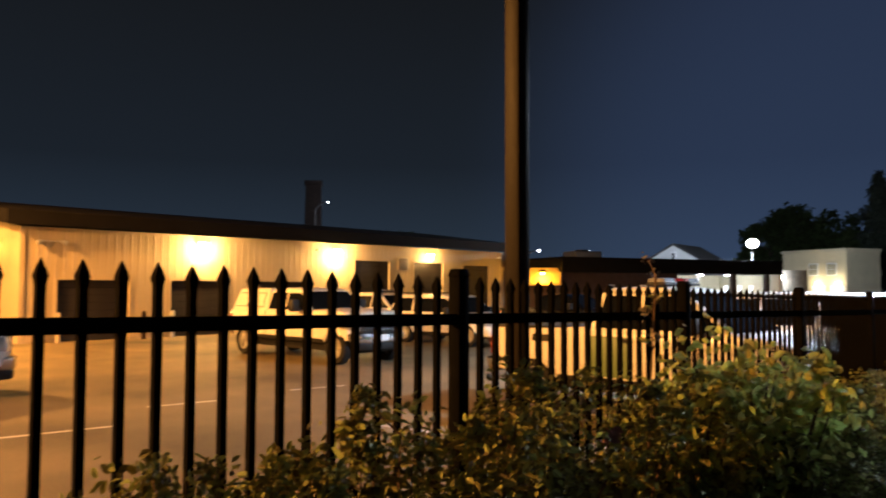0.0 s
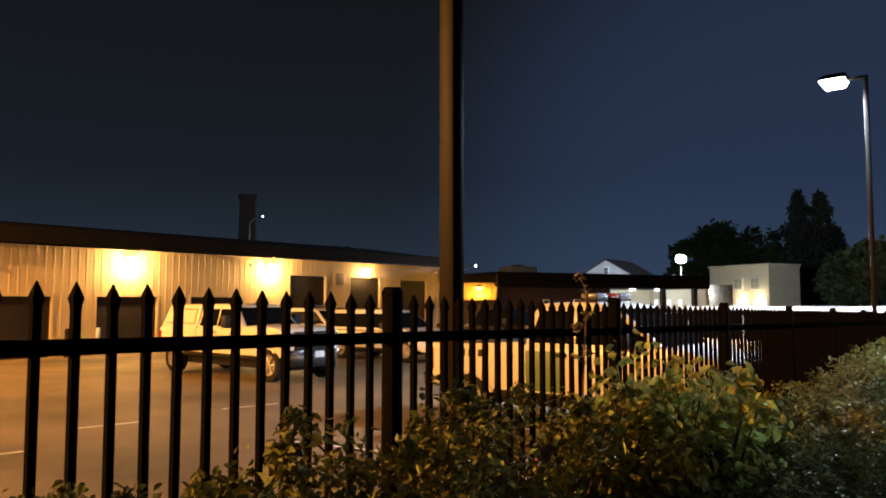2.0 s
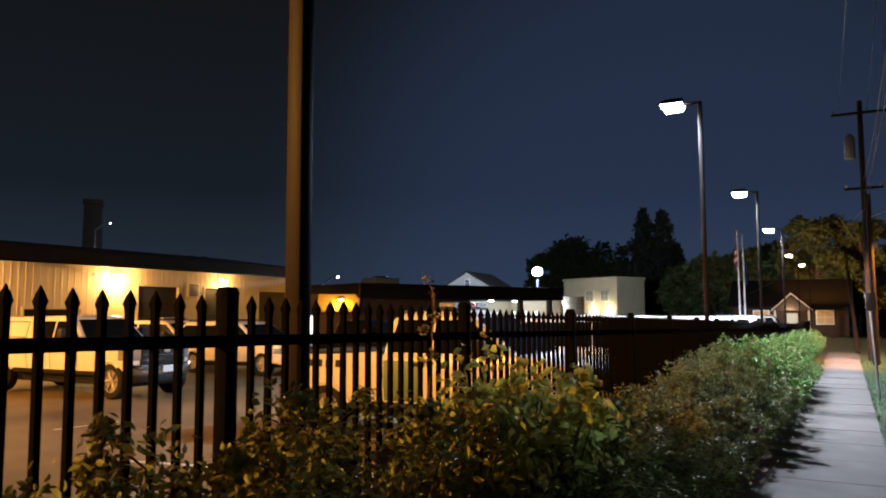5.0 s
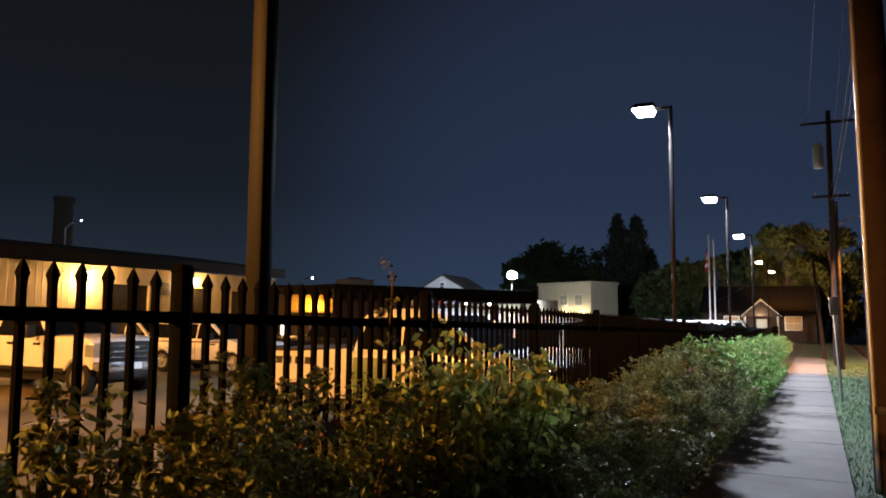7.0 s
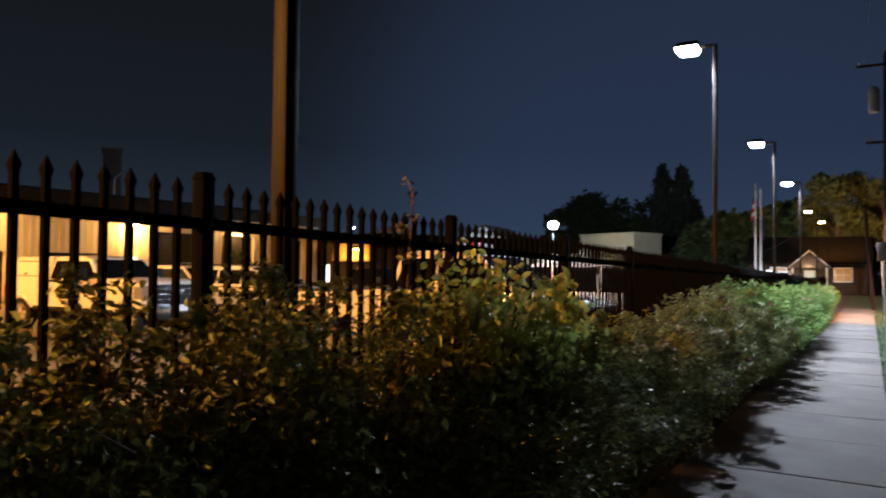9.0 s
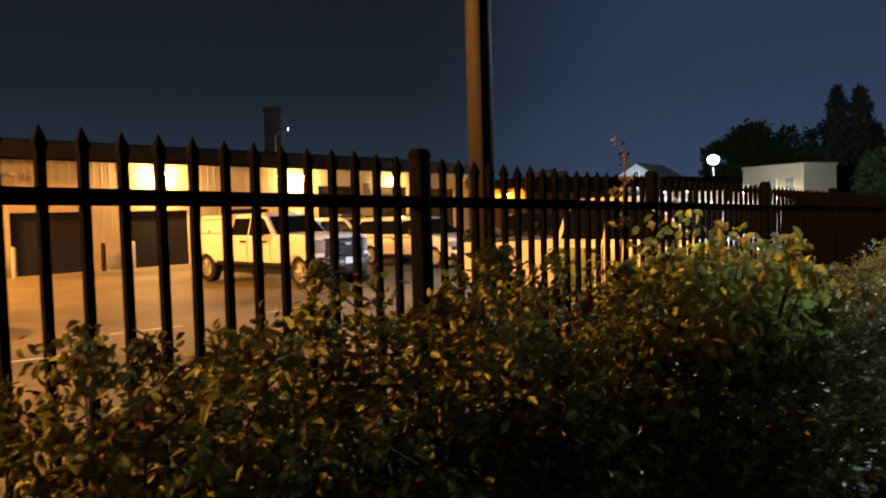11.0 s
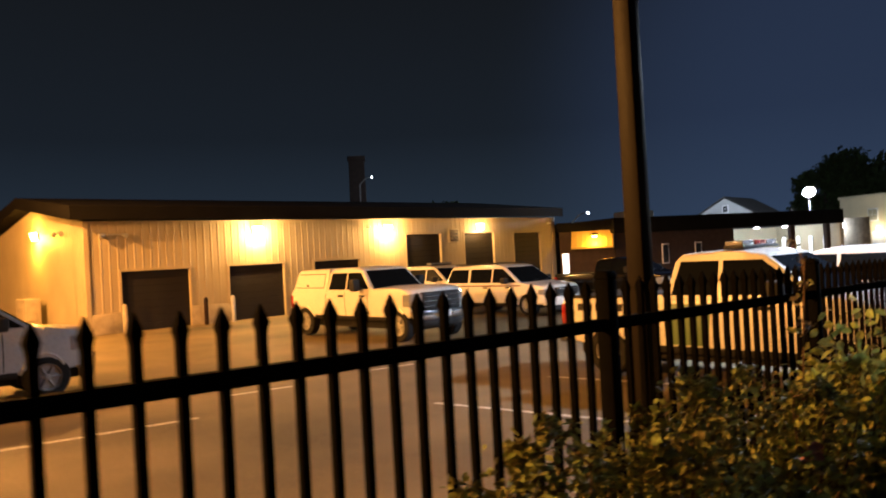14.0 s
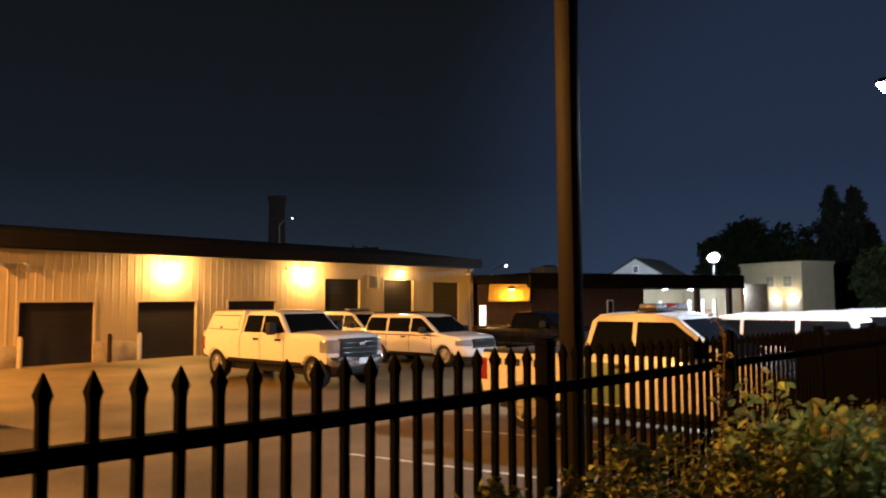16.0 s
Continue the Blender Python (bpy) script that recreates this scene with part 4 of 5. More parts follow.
def rose_cane(x, y, tall, lean, seed):
    """A long bare cane with faded flower clusters at its tip, standing over the fence rail."""
    rng = np.random.default_rng(seed)
    t = thing("rose_cane", "tall thin rose cane with faded pale flowers at its tip", "plant", Matrix.Translation((x, y, walk_z(y))))
    bm = bmesh.new()
    pts = [Vector((lean * k * k, 0.5 * lean * k, tall * k)) for k in (0, 0.3, 0.55, 0.75, 0.9, 1.0)]
    for a, b in zip(pts, pts[1:]):
        tube(bm, a, b, 0.005, 0.004, 5, False)
    tips = []
    for i in range(6):
        base = pts[3].lerp(pts[5], 0.2 + 0.16 * i)
        tip = base + Vector((rng.normal(0, 0.06), rng.normal(0, 0.09), rng.uniform(0.0, 0.09)))
        tube(bm, base, tip, 0.003, 0.002, 4, False)
        tips.append(tip)
    part("cane", bm, STEM, t)
    for tip in tips:
        cs = np.array([tip[:]] * 16) + rng.normal(0, 0.014, (16, 3))
        leaf_cloud("flower", PALEPETAL, cs, rng.normal(0, 1, (16, 3)) + [0, 0, 0.5], 0.02, rng, t, wide=0.8)
    cs = np.array([pts[i % 5].lerp(pts[i % 5 + 1], 0.5)[:] for i in range(24)]) + rng.normal(0, 0.035, (24, 3))
    leaf_cloud("leaves", LEAF, cs, rng.normal(0, 0.5, (24, 3)) + [0, 0, 0.6], 0.045, rng, t)


rose_cane(0.30, 3.28, 1.78, 0.06, 71)

# ---- grass on the verge ----
rng = np.random.default_rng(5)
gn = 15000
gy = 3 + 37 * rng.uniform(0, 1, gn) ** 1.6
gx = rng.uniform(2.44, 4.3, gn)
root = np.stack([gx, gy, 0.40 - 0.017 * np.clip(gy, -20, 35) - 0.005], 1)
ang = rng.uniform(0, 6.28, gn)
wide = np.stack([np.cos(ang), np.sin(ang), 0 * ang], 1) * 0.006
tall = np.stack([rng.normal(0, 0.02, gn), rng.normal(0, 0.02, gn), rng.uniform(0.03, 0.09, gn)], 1)
pts = np.stack([root - wide, root + wide, root + tall], 1).reshape(-1, 3)
me = bpy.data.meshes.new("grass")
me.from_pydata(pts.tolist(), [], [(3 * i, 3 * i + 1, 3 * i + 2) for i in range(gn)])
me.materials.append(BLADE)
tagged(new("grass", me), "short mown grass on the verge beside the sidewalk", "grass", kind="stuff")

# ---- dark brick building with a lit canopy ----
brick = thing("brick_building", "low dark brick building with a lit entrance canopy", "building", facing((-23.57, 37.06, 0), (6.76, 15.6)))
bm = bmesh.new()
box(bm, 0, 8.6, 0, 12, 0, 2.95)
part("wall", bm, BRICK, brick, "dark unlit brick wall")
bm = bmesh.new()
box(bm, -0.25, 17.3, -0.35, 12.2, 2.95, 3.86, 0.03)
part("roof", bm, FASCIA, brick, "deep dark fascia and flat roof")
bm = bmesh.new()
box(bm, 17.0, 17.28, -0.3, 7.0, 0, 2.94)
part("end_wall", bm, STUCCO, brick, "pale wall at the end of the canopy")
for v, w in ((0.7, 0.3), (2.0, 0.2), (3.1, 0.2), (4.4, 0.25)):
    bm = bmesh.new()
    box(bm, 16.93, 16.998, v, v + w + 0.1, 0.5, 2.2, 0.01)
    fr = part("window_frame", bm, WHITEMETAL, brick)
    bm = bmesh.new()
    box(bm, 16.91, 16.928, v + 0.05, v + 0.05 + w, 0.55, 2.15)
    part("pane", bm, PANECOOL, fr, "brightly lit pane")
bm = bmesh.new()
box(bm, 17.6, 21.0, 0.9, 6.0, 0, 3.3, 0.02)
part("service_block", bm, BLOCK, brick, "low pale masonry block beyond the canopy")
bm = bmesh.new()
box(bm, 8.62, 16.9, 5.2, 5.5, 0, 2.94)
part("entrance_wall", bm, STUCCO, brick, "pale wall under the canopy")
for u in (13.25, 16.2):
    bm = bmesh.new()
    box(bm, u - 0.16, u + 0.16, -0.1, 0.22, 0, 2.95, 0.02)
    part("column", bm, BRICK, brick, "dark square canopy column")
for u in (9.3, 10.5, 11.5, 12.3, 14.4):
    bm = bmesh.new()
    box(bm, u, u + 0.35, 5.12, 5.2, 0.4, 2.1, 0.01)
    fr = part("window_frame", bm, WHITEMETAL, brick)
    bm = bmesh.new()
    box(bm, u + 0.05, u + 0.3, 5.1, 5.118, 0.45, 2.05)
    part("pane", bm, PANECOOL, fr, "brightly lit pane")
for u in (3.2, 5.6):
    bm = bmesh.new()
    box(bm, u, u + 0.5, -0.05, 0.0, 1.0, 2.2, 0.01)
    fr = part("window_frame", bm, WHITEMETAL, brick)
    bm = bmesh.new()
    box(bm, u + 0.06, u + 0.44, -0.07, -0.052, 1.06, 2.14)
    part("pane", bm, PANEDARK, fr)
bm = bmesh.new()
box(bm, 2.9, 4.9, 3, 4.6, 3.86, 4.4, 0.04)
ac = tagged(part("rooftop_unit", bm, GALV), "grey rooftop air handler on the flat roof", "air conditioner")
ac.matrix_world = brick.matrix_world.copy()
bm = bmesh.new()
lathe(bm, [(0.5, 4.41), (0.5, 4.5), (0.42, 4.52)], 18, at=(3.9, 3.8, 0))
part("fan_guard", bm, PLASTIC, ac)
MB = brick.matrix_world.copy()
for u, v in ((10.2, 3.0), (12.6, 2.4), (15.2, 2.6)):
    t = thing("canopy_light", "small round white light under the canopy", "lamp", MB @ Matrix.Translation((u, v, 2.94)), "canopy lights")
    bm = bmesh.new()
    lathe(bm, [(0.14, -0.06), (0.16, 0.0)], 16)
    part("lens", bm, GLOW_LED, t)
    lamp_light("POINT", MB @ Vector((u, v, 2.75)), 110, LED, 0.1)

t = thing("wall_lamp", "small bright white lamp on the masonry block", "lamp", MB @ Matrix.Translation((18.3, 0.89, 2.75)), "wall lamps")
bm = bmesh.new()
box(bm, -0.16, 0.16, -0.1, 0.0, -0.05, 0.14, 0.02)
part("housing", bm, BRONZE, t)
bm = bmesh.new()
box(bm, -0.15, 0.15, -0.26, -0.102, -0.1, 0.12, 0.03)
part("lens", bm, GLOW_LED, t)
lamp_light("POINT", MB @ Vector((18.3, 0.3, 2.65)), 160, LED, 0.1)

link = thing("connecting_wing", "low wing with an ochre ribbed awning under a yellow lamp", "building", facing((-26.35, 35.35, 0), (2.78, 1.71)))
bm = bmesh.new()
box(bm, 0, 3.2, 0.02, 4.0, 0, 3.2)
part("wall", bm, BRICK, link)
bm = bmesh.new()
box(bm, -0.1, 3.25, -0.28, 4.2, 3.2, 3.75, 0.02)
part("roof", bm, FASCIA, link)
bm = bmesh.new()
prism(bm, [(0, 3.2), (-0.7, 2.25), (-0.7, 2.15), (0, 2.15)], 0.75, 3.2)
bmesh.ops.rotate(bm, verts=bm.verts, matrix=Matrix.Rotation(math.pi / 2, 3, "Z"))
bmesh.ops.scale(bm, verts=bm.verts, vec=(-1, 1, 1))
part("awning", bm, OCHRE, link, "ochre sloped metal awning")
for i in range(9):
    u = 0.8 + 0.29 * i
    bm = bmesh.new()
    tube(bm, (u, -0.01, 3.19), (u, -0.71, 2.26), 0.025, n=6)
    part("awning_rib", bm, OCHRE, link)
bm = bmesh.new()
box(bm, 0.12, 0.55, -0.02, 0.02, 0.3, 1.95, 0.01)
fr = part("door_frame", bm, WHITEMETAL, link)
bm = bmesh.new()
box(bm, 0.16, 0.51, -0.04, -0.022, 0.34, 1.9)
part("pane", bm, PANECOOL, fr, "brightly lit glazed door")
ML = link.matrix_world.copy()
bm = bmesh.new()
box(bm, 1.95, 2.35, -0.95, -0.55, 2.9, 3.02, 0.02)
box(bm, 2.1, 2.2, -0.6, 0.0, 3.0, 3.06)
yl = tagged(part("wall_lamp", bm, BRONZE), "yellow lamp glowing over the ochre awning", "lamp", "wall lamps")
yl.matrix_world = ML
bm = bmesh.new()
frustum(bm, [(2.03, -0.84, 2.78), (2.27, -0.84, 2.78), (2.27, -0.64, 2.78), (2.03, -0.64, 2.78)], [(1.99, -0.9, 2.898), (2.31, -0.9, 2.898), (2.31, -0.6, 2.898), (1.99, -0.6, 2.898)], 0.01)
part("lens", bm, GLOW_AMBER, yl)
lamp_light("POINT", ML @ Vector((2.15, -0.86, 2.7)), 200, AMBER, 0.1)

# ---- far flood lamp ----
t = thing("flood_pole", "tall thin pole with a very bright white flood lamp", "street lamp", Matrix.Translation((-21.8, 61.5, 0)))
bm = bmesh.new()
tube(bm, (0, 0, 0), (0, 0, 5.05), 0.06, 0.05)
part("pole", bm, GALV, t)
bm = bmesh.new()
lathe(bm, [(0.06, 5.0), (0.1, 5.1), (0.2, 5.3)], 20)
head = part("lamp_head", bm, BRONZE, t)
# Lamp glass drawn oversized, so its shape stands for the glare round it.
bm = bmesh.new()
lathe(bm, [(0.2, 5.31), (0.36, 5.4), (0.44, 5.58), (0.42, 5.78), (0.28, 5.94), (0.1, 6.0)], 20)
part("globe", bm, GLOW_LED, head, "white lamp glass, oversized to stand for its glare")
lamp_light("POINT", (-22.25, 60.75, 6.2), 15000, LED, 0.3)


# ---- houses in the distance ----
def window_on(parent, u, z, w, hgt, pane, v=0.0, bars=True):
    bm = bmesh.new()
    box(bm, u - w / 2 - 0.09, u + w / 2 + 0.09, v - 0.07, v + 0.02, z - 0.09, z + hgt + 0.09, 0.01)
    fr = part("window", bm, WHITEMETAL, parent)
    cols = 2 if bars else 1
    for i in range(cols):
        for j in range(2 if bars else 1):
            rows = 2 if bars else 1
            a0, a1 = u - w / 2 + w * i / cols + 0.02, u - w / 2 + w * (i + 1) / cols - 0.02
            b0, b1 = z + hgt * j / rows + 0.02, z + hgt * (j + 1) / rows - 0.02
            bm = bmesh.new()
            box(bm, a0, a1, v - 0.085, v - 0.072, b0, b1)
            part("pane", bm, pane, fr)


house = thing("stucco_house", "two-storey pale stucco house with a flat roof, lit at its foot", "house", facing((-33.0, 100.4, 0), (8.7, -4.3)))
bm = bmesh.new()
box(bm, 0, 9.7, 0, 5.4, 0, 6.4)
part("wall", bm, STUCCO, house, "pale stucco wall")
bm = bmesh.new()
box(bm, -0.15, 9.85, -0.15, 5.55, 6.4, 6.75, 0.03)
part("roof", bm, STUCCO, house)
for u in (4.9, 7.6):
    window_on(house, u, 3.6, 1.3, 1.35, PANEPALE)
for u in (5.6, 8.4):
    bm = bmesh.new()
    box(bm, u - 1.0, u + 1.0, -0.08, 0.0, 0, 2.3, 0.02)
    part("garage_door", bm, WHITEMETAL, house)
    q = house.matrix_world @ Vector((u, -0.9, 2.4))
    lamp_light("POINT", q, 140, (1.0, 0.86, 0.6), 0.15)
    t = thing("entry_lamp", "small warm lamp over a garage door", "lamp", house.matrix_world @ Matrix.Translation((u, 0, 2.6)), "entry lamps")
    bm = bmesh.new()
    box(bm, -0.1, 0.1, -0.22, 0, -0.1, 0.12, 0.02)
    part("housing", bm, GLOW_SODIUM, t)

gh = thing("gabled_house", "white clapboard house with a dark gabled roof", "house", facing((-40.0, 77.3, 0), (5.0, 0.6)))
bm = bmesh.new()
prism(bm, [(0, 0), (6.4, 0), (6.4, 4.9), (3.2, 6.75), (0, 4.9)], 0, 9)
part("wall", bm, CLAP, gh, "white clapboard gable wall")
for x0, z0, x1, z1 in ((3.2, 6.78, 6.75, 4.7), (3.2, 6.78, -0.35, 4.7)):
    bm = bmesh.new()
    prism(bm, [(x0, z0), (x1, z1), (x1, z1 + 0.14), (x0, z0 + 0.16)], -0.35, 9.3)
    part("roof", bm, ROOFING, gh, "dark shingled roof slope")
window_on(gh, 3.2, 5.2, 0.5, 0.7, PANEDARK)

far = thing("porch_house", "small dark house with a lit gabled porch and bright white windows", "house", facing((-7.5, 75.0, -0.17), (1, 0.02)))
bm = bmesh.new()
box(bm, 0, 9.6, 0, 8, 0, 2.75)
part("wall", bm, BRICK, far)
bm = bmesh.new()
prism(bm, [(-0.45, 2.7), (-0.45, 2.85), (4.0, 5.3), (8.45, 2.85), (8.45, 2.7)], -0.4, 10.0)
bmesh.ops.rotate(bm, verts=bm.verts, matrix=Matrix.Rotation(-math.pi / 2, 3, "Z"))
bmesh.ops.scale(bm, verts=bm.verts, vec=(1, -1, 1))
part("roof", bm, FASCIA, far, "broad dark roof")
window_on(far, 2.45, 1.35, 1.25, 0.95, PANELIT)
window_on(far, 7.7, 1.15, 1.3, 1.15, PANELIT)
bm = bmesh.new()
prism(bm, [(3.55, 2.35), (6.6, 2.35), (5.05, 3.72)], -1.6, -0.05)
porch = part("porch_gable", bm, BRICK, far, "dark porch gable with pale edges")
for x0, x1 in ((3.4, 5.05), (6.75, 5.05)):
    bm = bmesh.new()
    prism(bm, [(x0, 2.3), (x1, 3.8), (x1, 3.92), (x0, 2.42)], -1.8, -0.05)
    part("porch_roof", bm, CLAP, porch)
for u in (3.7, 6.45):
    bm = bmesh.new()
    box(bm, u - 0.08, u + 0.08, -1.55, -1.4, 0, 2.36, 0.01)
    part("porch_post", bm, CLAP, porch)
bm = bmesh.new()
box(bm, 4.6, 5.5, -0.05, 0.0, 0, 2.1, 0.01)
part("front_door", bm, CLAP, far)
lamp_light("POINT", (-2.5, 73.2, 2.0), 150, (1.0, 0.8, 0.5), 0.1)

# ---- chimney and small far lamps ----
t = thing("chimney_stack", "tall dark square brick chimney behind the workshop roof", "chimney", facing((-62.6, 47.4, 0), (0.8, 1)))
bm = bmesh.new()
frustum(bm, [(-1.0, -1.0, 0), (1.0, -1.0, 0), (1.0, 1.0, 0), (-1.0, 1.0, 0)], [(-0.8, -0.8, 12.7), (0.8, -0.8, 12.7), (0.8, 0.8, 12.7), (-0.8, 0.8, 12.7)], 0.03)
part("shaft", bm, BRICK, t)
bm = bmesh.new()
box(bm, -0.92, 0.92, -0.92, 0.92, 12.7, 13.2, 0.05)
part("crown", bm, BRICK, t)
for p, r in (((-57.7, 45.6, 10.45), 0.05), ((-33.6, 48.3, 4.95), 0.06)):
    t = thing("far_street_lamp", "thin distant street lamp with a bent arm", "street lamp", Matrix.Translation(p), "far street lamps")
    bm = bmesh.new()
    tube(bm, (-1.0, -0.8, -p[2]), (-1.0, -0.8, -0.7), 0.06)
    tube(bm, (-1.0, -0.8, -0.7), (-0.5, -0.4, -0.1), 0.05)
    tube(bm, (-0.5, -0.4, -0.1), (0.0, 0.0, 0.08), 0.05)
    part("pole", bm, GALV, t)
    bm = bmesh.new()
    lathe(bm, [(r * 0.5, -0.1), (r, 0.0), (r * 0.6, 0.08)], 12)
    part("lens", bm, GLOW_LED, t)


# ---- street side: utility poles, lamp, sign, cables ----
def utility_pole(x, y, tall, r, label, lean=0.0):
    t = thing("utility_pole", label, "utility pole", pose(x, y, walk_z(y) - 0.3, 0, lean, 0), "utility poles")
    bm = bmesh.new()
    n = 16
    prev = None
    for k in range(9):
        z = (tall + 0.3) * k / 8
        rr = r * (1 - 0.35 * k / 8)
        ring = [bm.verts.new((rr * (1 + 0.04 * math.sin(5 * i + k)) * math.cos(2 * math.pi * i / n), rr * math.sin(2 * math.pi * i / n), z)) for i in range(n)]
        if prev:
            for i in range(n):
                bm.faces.new((prev[i], prev[(i + 1) % n], ring[(i + 1) % n], ring[i]))
        prev = ring
    bm.faces.new(prev)
    part("pole", bm, TIMBER, t)
    return t


def crossarm(t, z, w=1.2):
    bm = bmesh.new()
    box(bm, -w, w, -0.16, -0.06, z - 0.06, z + 0.06, 0.01)
    a = part("crossarm", bm, TIMBER, t)
    for x in (-w + 0.1, 0.3, w - 0.1):
        bm = bmesh.new()
        lathe(bm, [(0.04, z + 0.06), (0.05, z + 0.1), (0.03, z + 0.14), (0.05, z + 0.18), (0.02, z + 0.22)], 10, at=(x, -0.11, 0))
        part("insulator", bm, GALV, a)


up = utility_pole(2.84, 9.05, 10.5, 0.2, "stout weathered wooden utility pole beside the sidewalk", -1.0)
bm = bmesh.new()
tube(bm, (-0.16, -0.11, 0.3), (-0.13, -0.09, 6.0), 0.025, n=8)
part("conduit", bm, GALV, up)
bm = bmesh.new()
lathe(bm, [(0.206, 1.06), (0.21, 1.07), (0.21, 1.13), (0.204, 1.14)], 20)
part("strap", bm, PLASTIC, up)
up2 = utility_pole(2.95, 40.0, 12.2, 0.17, "dark wooden utility pole with a transformer can")
crossarm(up2, 11.9)
crossarm(up2, 8.3, 0.8)
bm = bmesh.new()
lathe(bm, [(0.2, 9.7), (0.24, 9.75), (0.24, 10.7), (0.2, 10.8), (0.08, 10.95)], 18, at=(-0.48, 0, 0))
part("transformer", bm, GALV, up2, "grey transformer can")
up3 = utility_pole(3.03, 37.0, 7.3, 0.15, "wooden lamp pole with a long street light arm")
bm = bmesh.new()
tube(bm, (0, 0, 6.6), (0.8, 0, 6.95), 0.03, n=8)
tube(bm, (0.8, 0, 6.95), (1.55, 0, 6.95), 0.03, n=8)
part("arm", bm, GALV, up3)
bm = bmesh.new()
frustum(bm, [(1.45, -0.14, 6.82), (2.0, -0.14, 6.82), (2.0, 0.14, 6.82), (1.45, 0.14, 6.82)], [(1.5, -0.08, 7.0), (1.9, -0.08, 7.0), (1.9, 0.08, 7.0), (1.5, 0.08, 7.0)], 0.02)
hd = part("lamp_head", bm, GALV, up3)
bm = bmesh.new()
lathe(bm, [(0.06, 6.7), (0.13, 6.75), (0.15, 6.815)], 14, at=(1.75, 0, 0))
part("lens", bm, GLOW_SODIUM, hd)
lamp_light("SPOT", (4.78, 37.0, 6.1), 11000, SODIUM, 0.12, (4.8, 38.5, 0), 118, 0.4)
utility_pole(2.45, 46.0, 5.6, 0.11, "leaning wooden brace pole near the trees", -4)

t = thing("street_sign", "small sign seen from its bare back on a leaning steel post", "sign", pose(2.62, 20.0, walk_z(20), 0, -4.5, 52))
bm = bmesh.new()
box(bm, -0.03, 0.03, -0.018, 0.018, -0.2, 2.35, 0.004)
part("post", bm, GALV, t)
bm = bmesh.new()
box(bm, -0.17, 0.17, -0.03, -0.02, 2.0, 2.42, 0.003)
part("sign_plate", bm, GALV, t, "bare grey back of the plate")


def cable(a, b, sag, r=0.012):
    a, b = Vector(a), Vector(b)
    bm = bmesh.new()
    n = 24
    pts = [a.lerp(b, i / n) - Vector((0, 0, sag * 4 * (i / n) * (1 - i / n))) for i in range(n + 1)]
    for p, q in zip(pts, pts[1:]):
        tube(bm, p, q, r, n=5, caps=False)
    tagged(part("cable", bm, PLASTIC), "black overhead cable between the poles", "cable", "overhead cables")


for dx, z in ((-0.9, 11.6), (0.3, 11.6), (0.9, 11.6), (0, 8.2), (0, 7.6)):
    cable((2.92 + dx * 0.3, 9.05, z - 1.2), (2.95 + dx, 40.0, z), 0.5)
cable((3.03, 37.0, 6.6), (-7.0, 76.0, 3.5), 0.6)
cable((3.03, 37.0, 6.7), (2.92, 9.05, 8.0), 0.3)

for dx, cloth in ((0.0, True), (0.28, False)):
    t = thing("flagpole", "white flagpole with a limp striped flag" if cloth else "white flagpole with a dark limp flag", "flagpole", Matrix.Translation((-3.4 + dx, 46.0, -0.2)), "flagpoles")
    bm = bmesh.new()
    tube(bm, (0, 0, 0), (0, 0, 6.95 - dx), 0.055, 0.035, 12)
    part("pole", bm, WHITEMETAL, t)
    bm = bmesh.new()
    lathe(bm, [(0.03, 6.95 - dx), (0.07, 7.0 - dx), (0.03, 7.06 - dx)], 12)
    part("finial", bm, GALV, t)
    for j in range(6):
        bm = bmesh.new()
        z1 = 6.3 - dx * 4 - 0.22 * j
        rows = []
        for i in range(5):
            x = -0.04 - 0.05 * i * (0.5 + 0.1 * j) if cloth else 0.04 + 0.035 * i
            rows.append((bm.verts.new((x, 0.05 * math.sin(3 * i), z1 - 0.03 * i)), bm.verts.new((x, 0.05 * math.sin(3 * i), z1 - 0.22 - 0.03 * i))))
        for a, b in zip(rows, rows[1:]):
            bm.faces.new((a[0], b[0], b[1], a[1]))
        bmesh.ops.solidify(bm, geom=bm.faces, thickness=0.006)
        part("flag_stripe", bm, (FLAGBLUE if j == 0 else FLAGRED if j % 2 else FLAGWHITE) if cloth else FLAGBLUE, t)


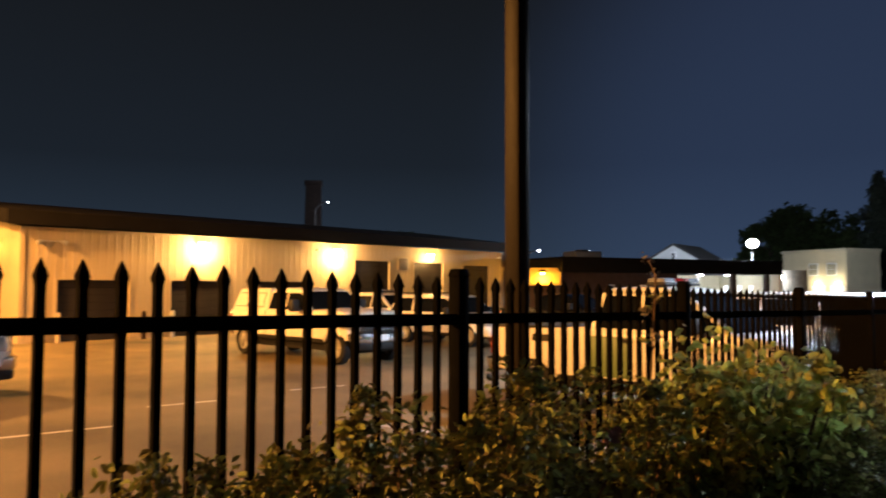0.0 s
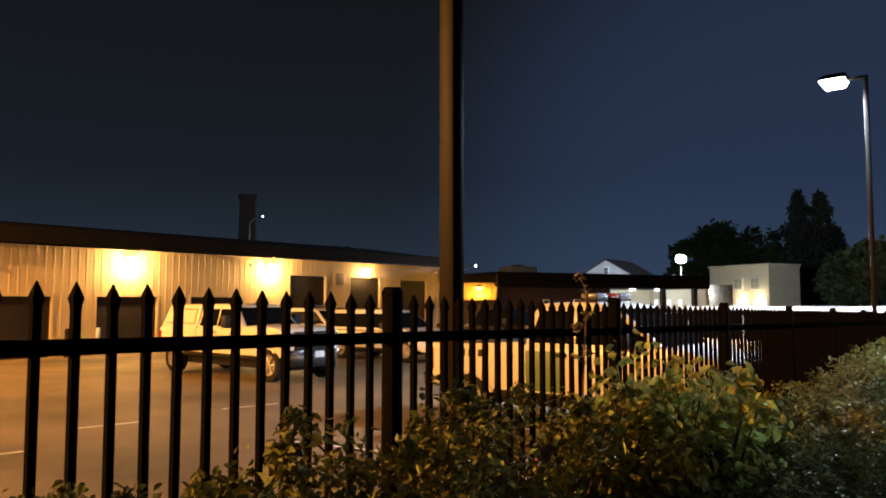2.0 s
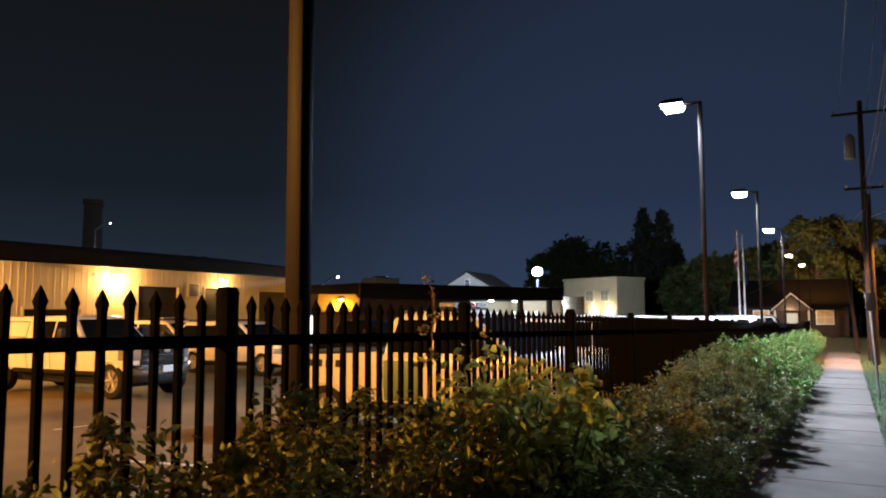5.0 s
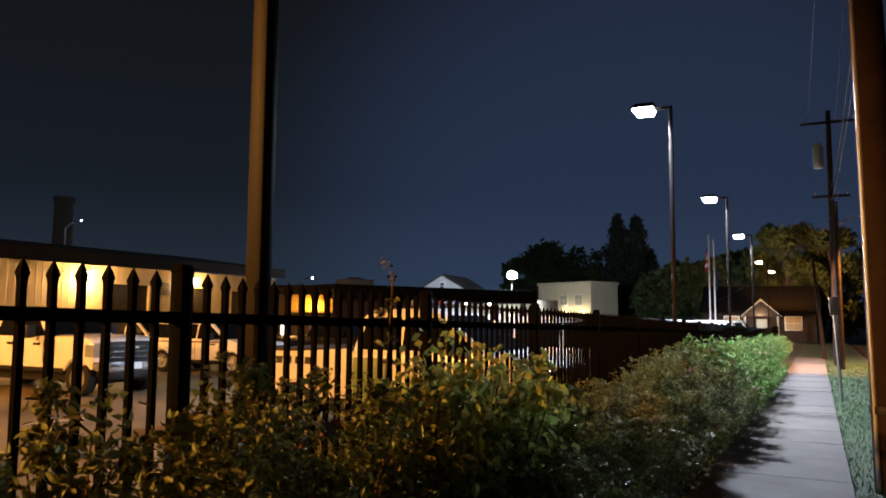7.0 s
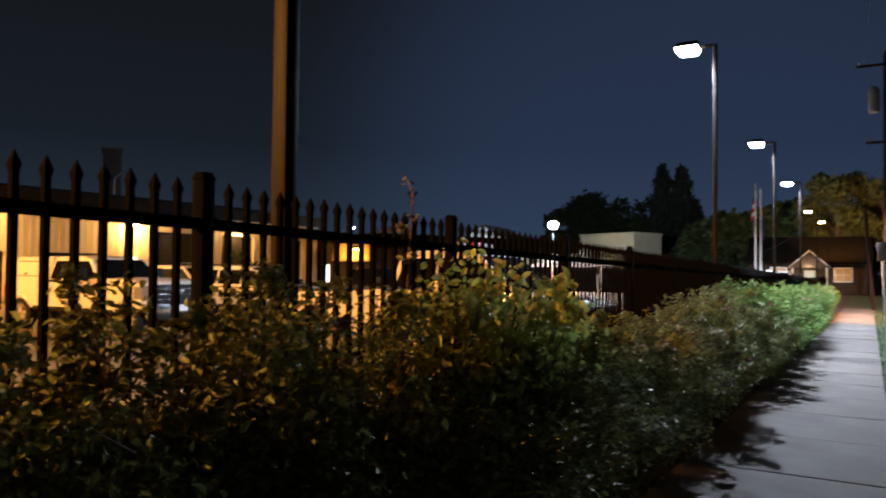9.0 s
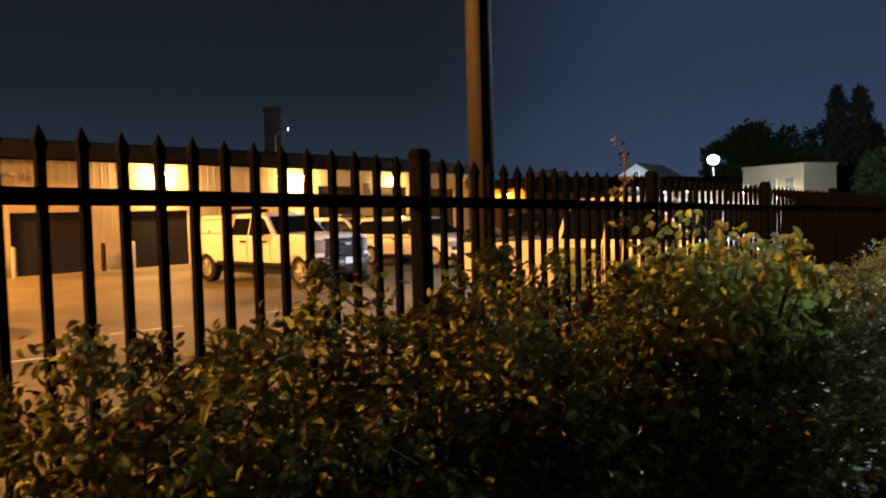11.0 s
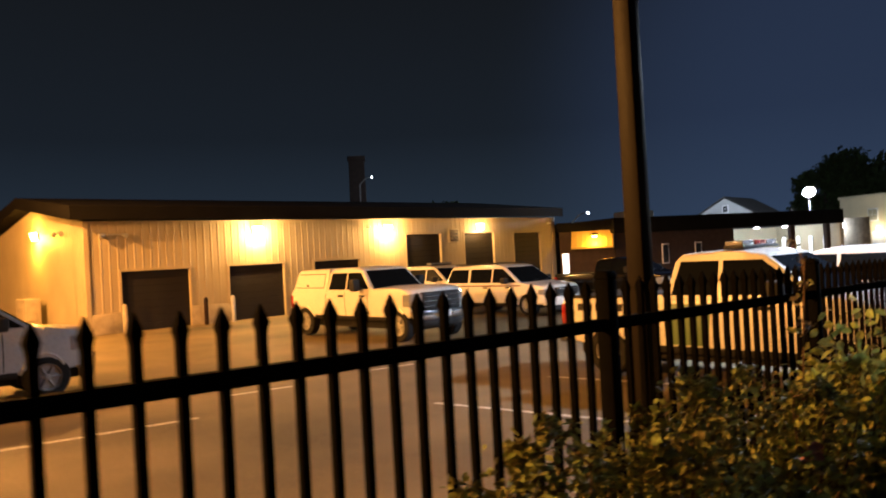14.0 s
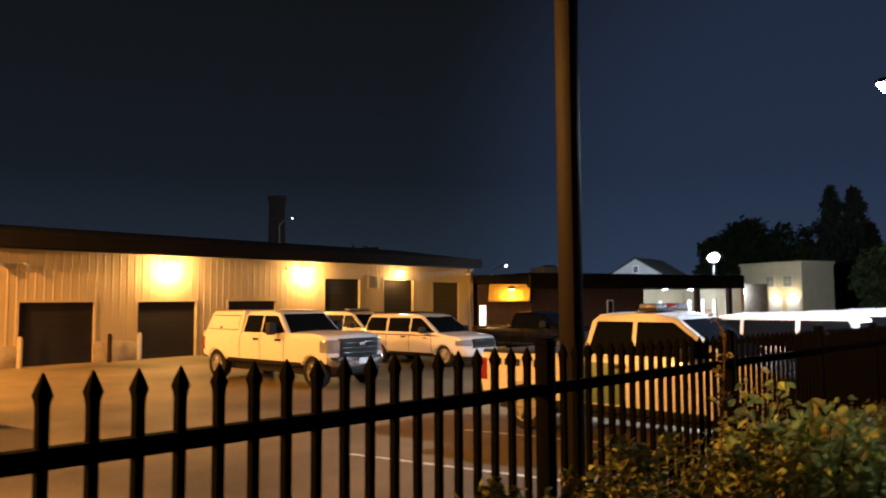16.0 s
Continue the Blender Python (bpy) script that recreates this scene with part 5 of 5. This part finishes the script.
# ---- trees ----
def tree(x, y, tall, wide, seed, label, leaf=0.35, count=4200, low=0.25):
    rng = np.random.default_rng(seed)
    t = thing("tree", label, "tree", Matrix.Translation((x, y, -0.2)), "far trees")
    bm = bmesh.new()
    tube(bm, (0, 0, 0), (0.1, 0, tall * 0.35), tall * 0.028, tall * 0.02, 10)
    tube(bm, (0.1, 0, tall * 0.35), (0, 0.1, tall * 0.8), tall * 0.02, tall * 0.006, 8)
    part("trunk", bm, BARK, t)
    ends = []
    bm = bmesh.new()
    for i in range(34):
        a = 2.4 * i + rng.uniform(-0.3, 0.3)
        k = rng.uniform(low, 0.98)
        r = wide * math.sqrt(max(0.05, 1 - ((k - 0.55) / 0.5) ** 2)) * rng.uniform(0.55, 1.0)
        p = Vector((r * math.cos(a), r * math.sin(a), tall * k))
        q = Vector((0, 0, tall * max(0.2, k - 0.22)))
        tube(bm, q, p, tall * 0.008, tall * 0.002, 5, False)
        ends.append((p, wide * rng.uniform(0.2, 0.36)))
    part("branchwork", bm, BARK, t)
    pick = rng.integers(0, len(ends), count)
    off = rng.normal(0, 1, (count, 3))
    off /= np.linalg.norm(off, axis=1)[:, None]
    pts = np.array([ends[i][0][:] for i in pick]) + off * np.array([ends[i][1] for i in pick])[:, None] * rng.uniform(0.4, 1.05, (count, 1))
    leaf_cloud("crown", TREELEAF, pts, off * 0.6 + [0, 0, 0.3], leaf, rng, t, wide=0.7)


def conifer(x, y, tall, wide, seed):
    rng = np.random.default_rng(seed)
    t = thing("conifer", "tall dark columnar conifer standing against the night sky", "tree", Matrix.Translation((x, y, -0.2)), "conifers")
    bm = bmesh.new()
    tube(bm, (0, 0, 0), (0, 0, tall), tall * 0.02, tall * 0.003, 10)
    part("trunk", bm, BARK, t)
    n = 4200
    k = rng.uniform(0.04, 1.0, n)
    whorl = np.round(k * 16) / 16
    r = wide * np.minimum(1, (1.04 - whorl) * 2.6) * np.sqrt(rng.uniform(0.15, 1, n)) * (0.75 + 0.25 * np.sin(whorl * 37) + 0.0)
    a = rng.uniform(0, 6.28, n)
    r = r * (0.8 + 0.2 * np.sin(3 * a + whorl * 23))
    pts = np.stack([r * np.cos(a), r * np.sin(a), tall * k - 0.25 * r], 1)
    nrm = np.stack([np.cos(a), np.sin(a), 0.5 + 0 * a], 1)
    leaf_cloud("foliage", NEEDLE, pts, nrm, 0.75, rng, t, droop=0.9, wide=0.4)


conifer(-25.7, 117.0, 18.3, 3.9, 3)
conifer(-23.0, 118.0, 18.0, 4.2, 4)
conifer(-21.2, 119.5, 12.5, 3.2, 5)
for x, y, h, w, s in ((-49.5, 141, 13.0, 6.0, 6), (-44.5, 143, 16.3, 7.0, 7), (-39.0, 145, 14.0, 6.0, 8), (-16.5, 103, 7.8, 3.6, 9), (-12.5, 101, 8.8, 3.8, 10), (-8.5, 100, 9.3, 3.9, 12), (-5.0, 96, 9.5, 3.8, 13), (-31.0, 130, 10.5, 4.5, 14)):
    tree(x, y, h, w, s, "dark leafy tree far behind the houses", 0.75, 6500)
tree(-0.6, 85.0, 11.6, 4.3, 21, "large leafy tree lit warm from the street", 0.4, 15000, 0.12)
tree(3.4, 82.0, 10.2, 3.6, 22, "large leafy tree beside the street", 0.4, 12000, 0.12)
tree(9.0, 88.0, 11.0, 4.5, 23, "large leafy tree beside the street", 0.45, 3000, 0.12)
tree(-64.5, 61.0, 8.9, 2.6, 25, "dark tree behind the workshop roof", 0.5, 2200)
# Extra fill spot, added at the last pole's head to brighten the trees.
lamp_light("SPOT", (-1.2, 71.35, 5.72), 5000, SODIUM, 0.12, (1.5, 84.0, 6.0), 90, 0.6)
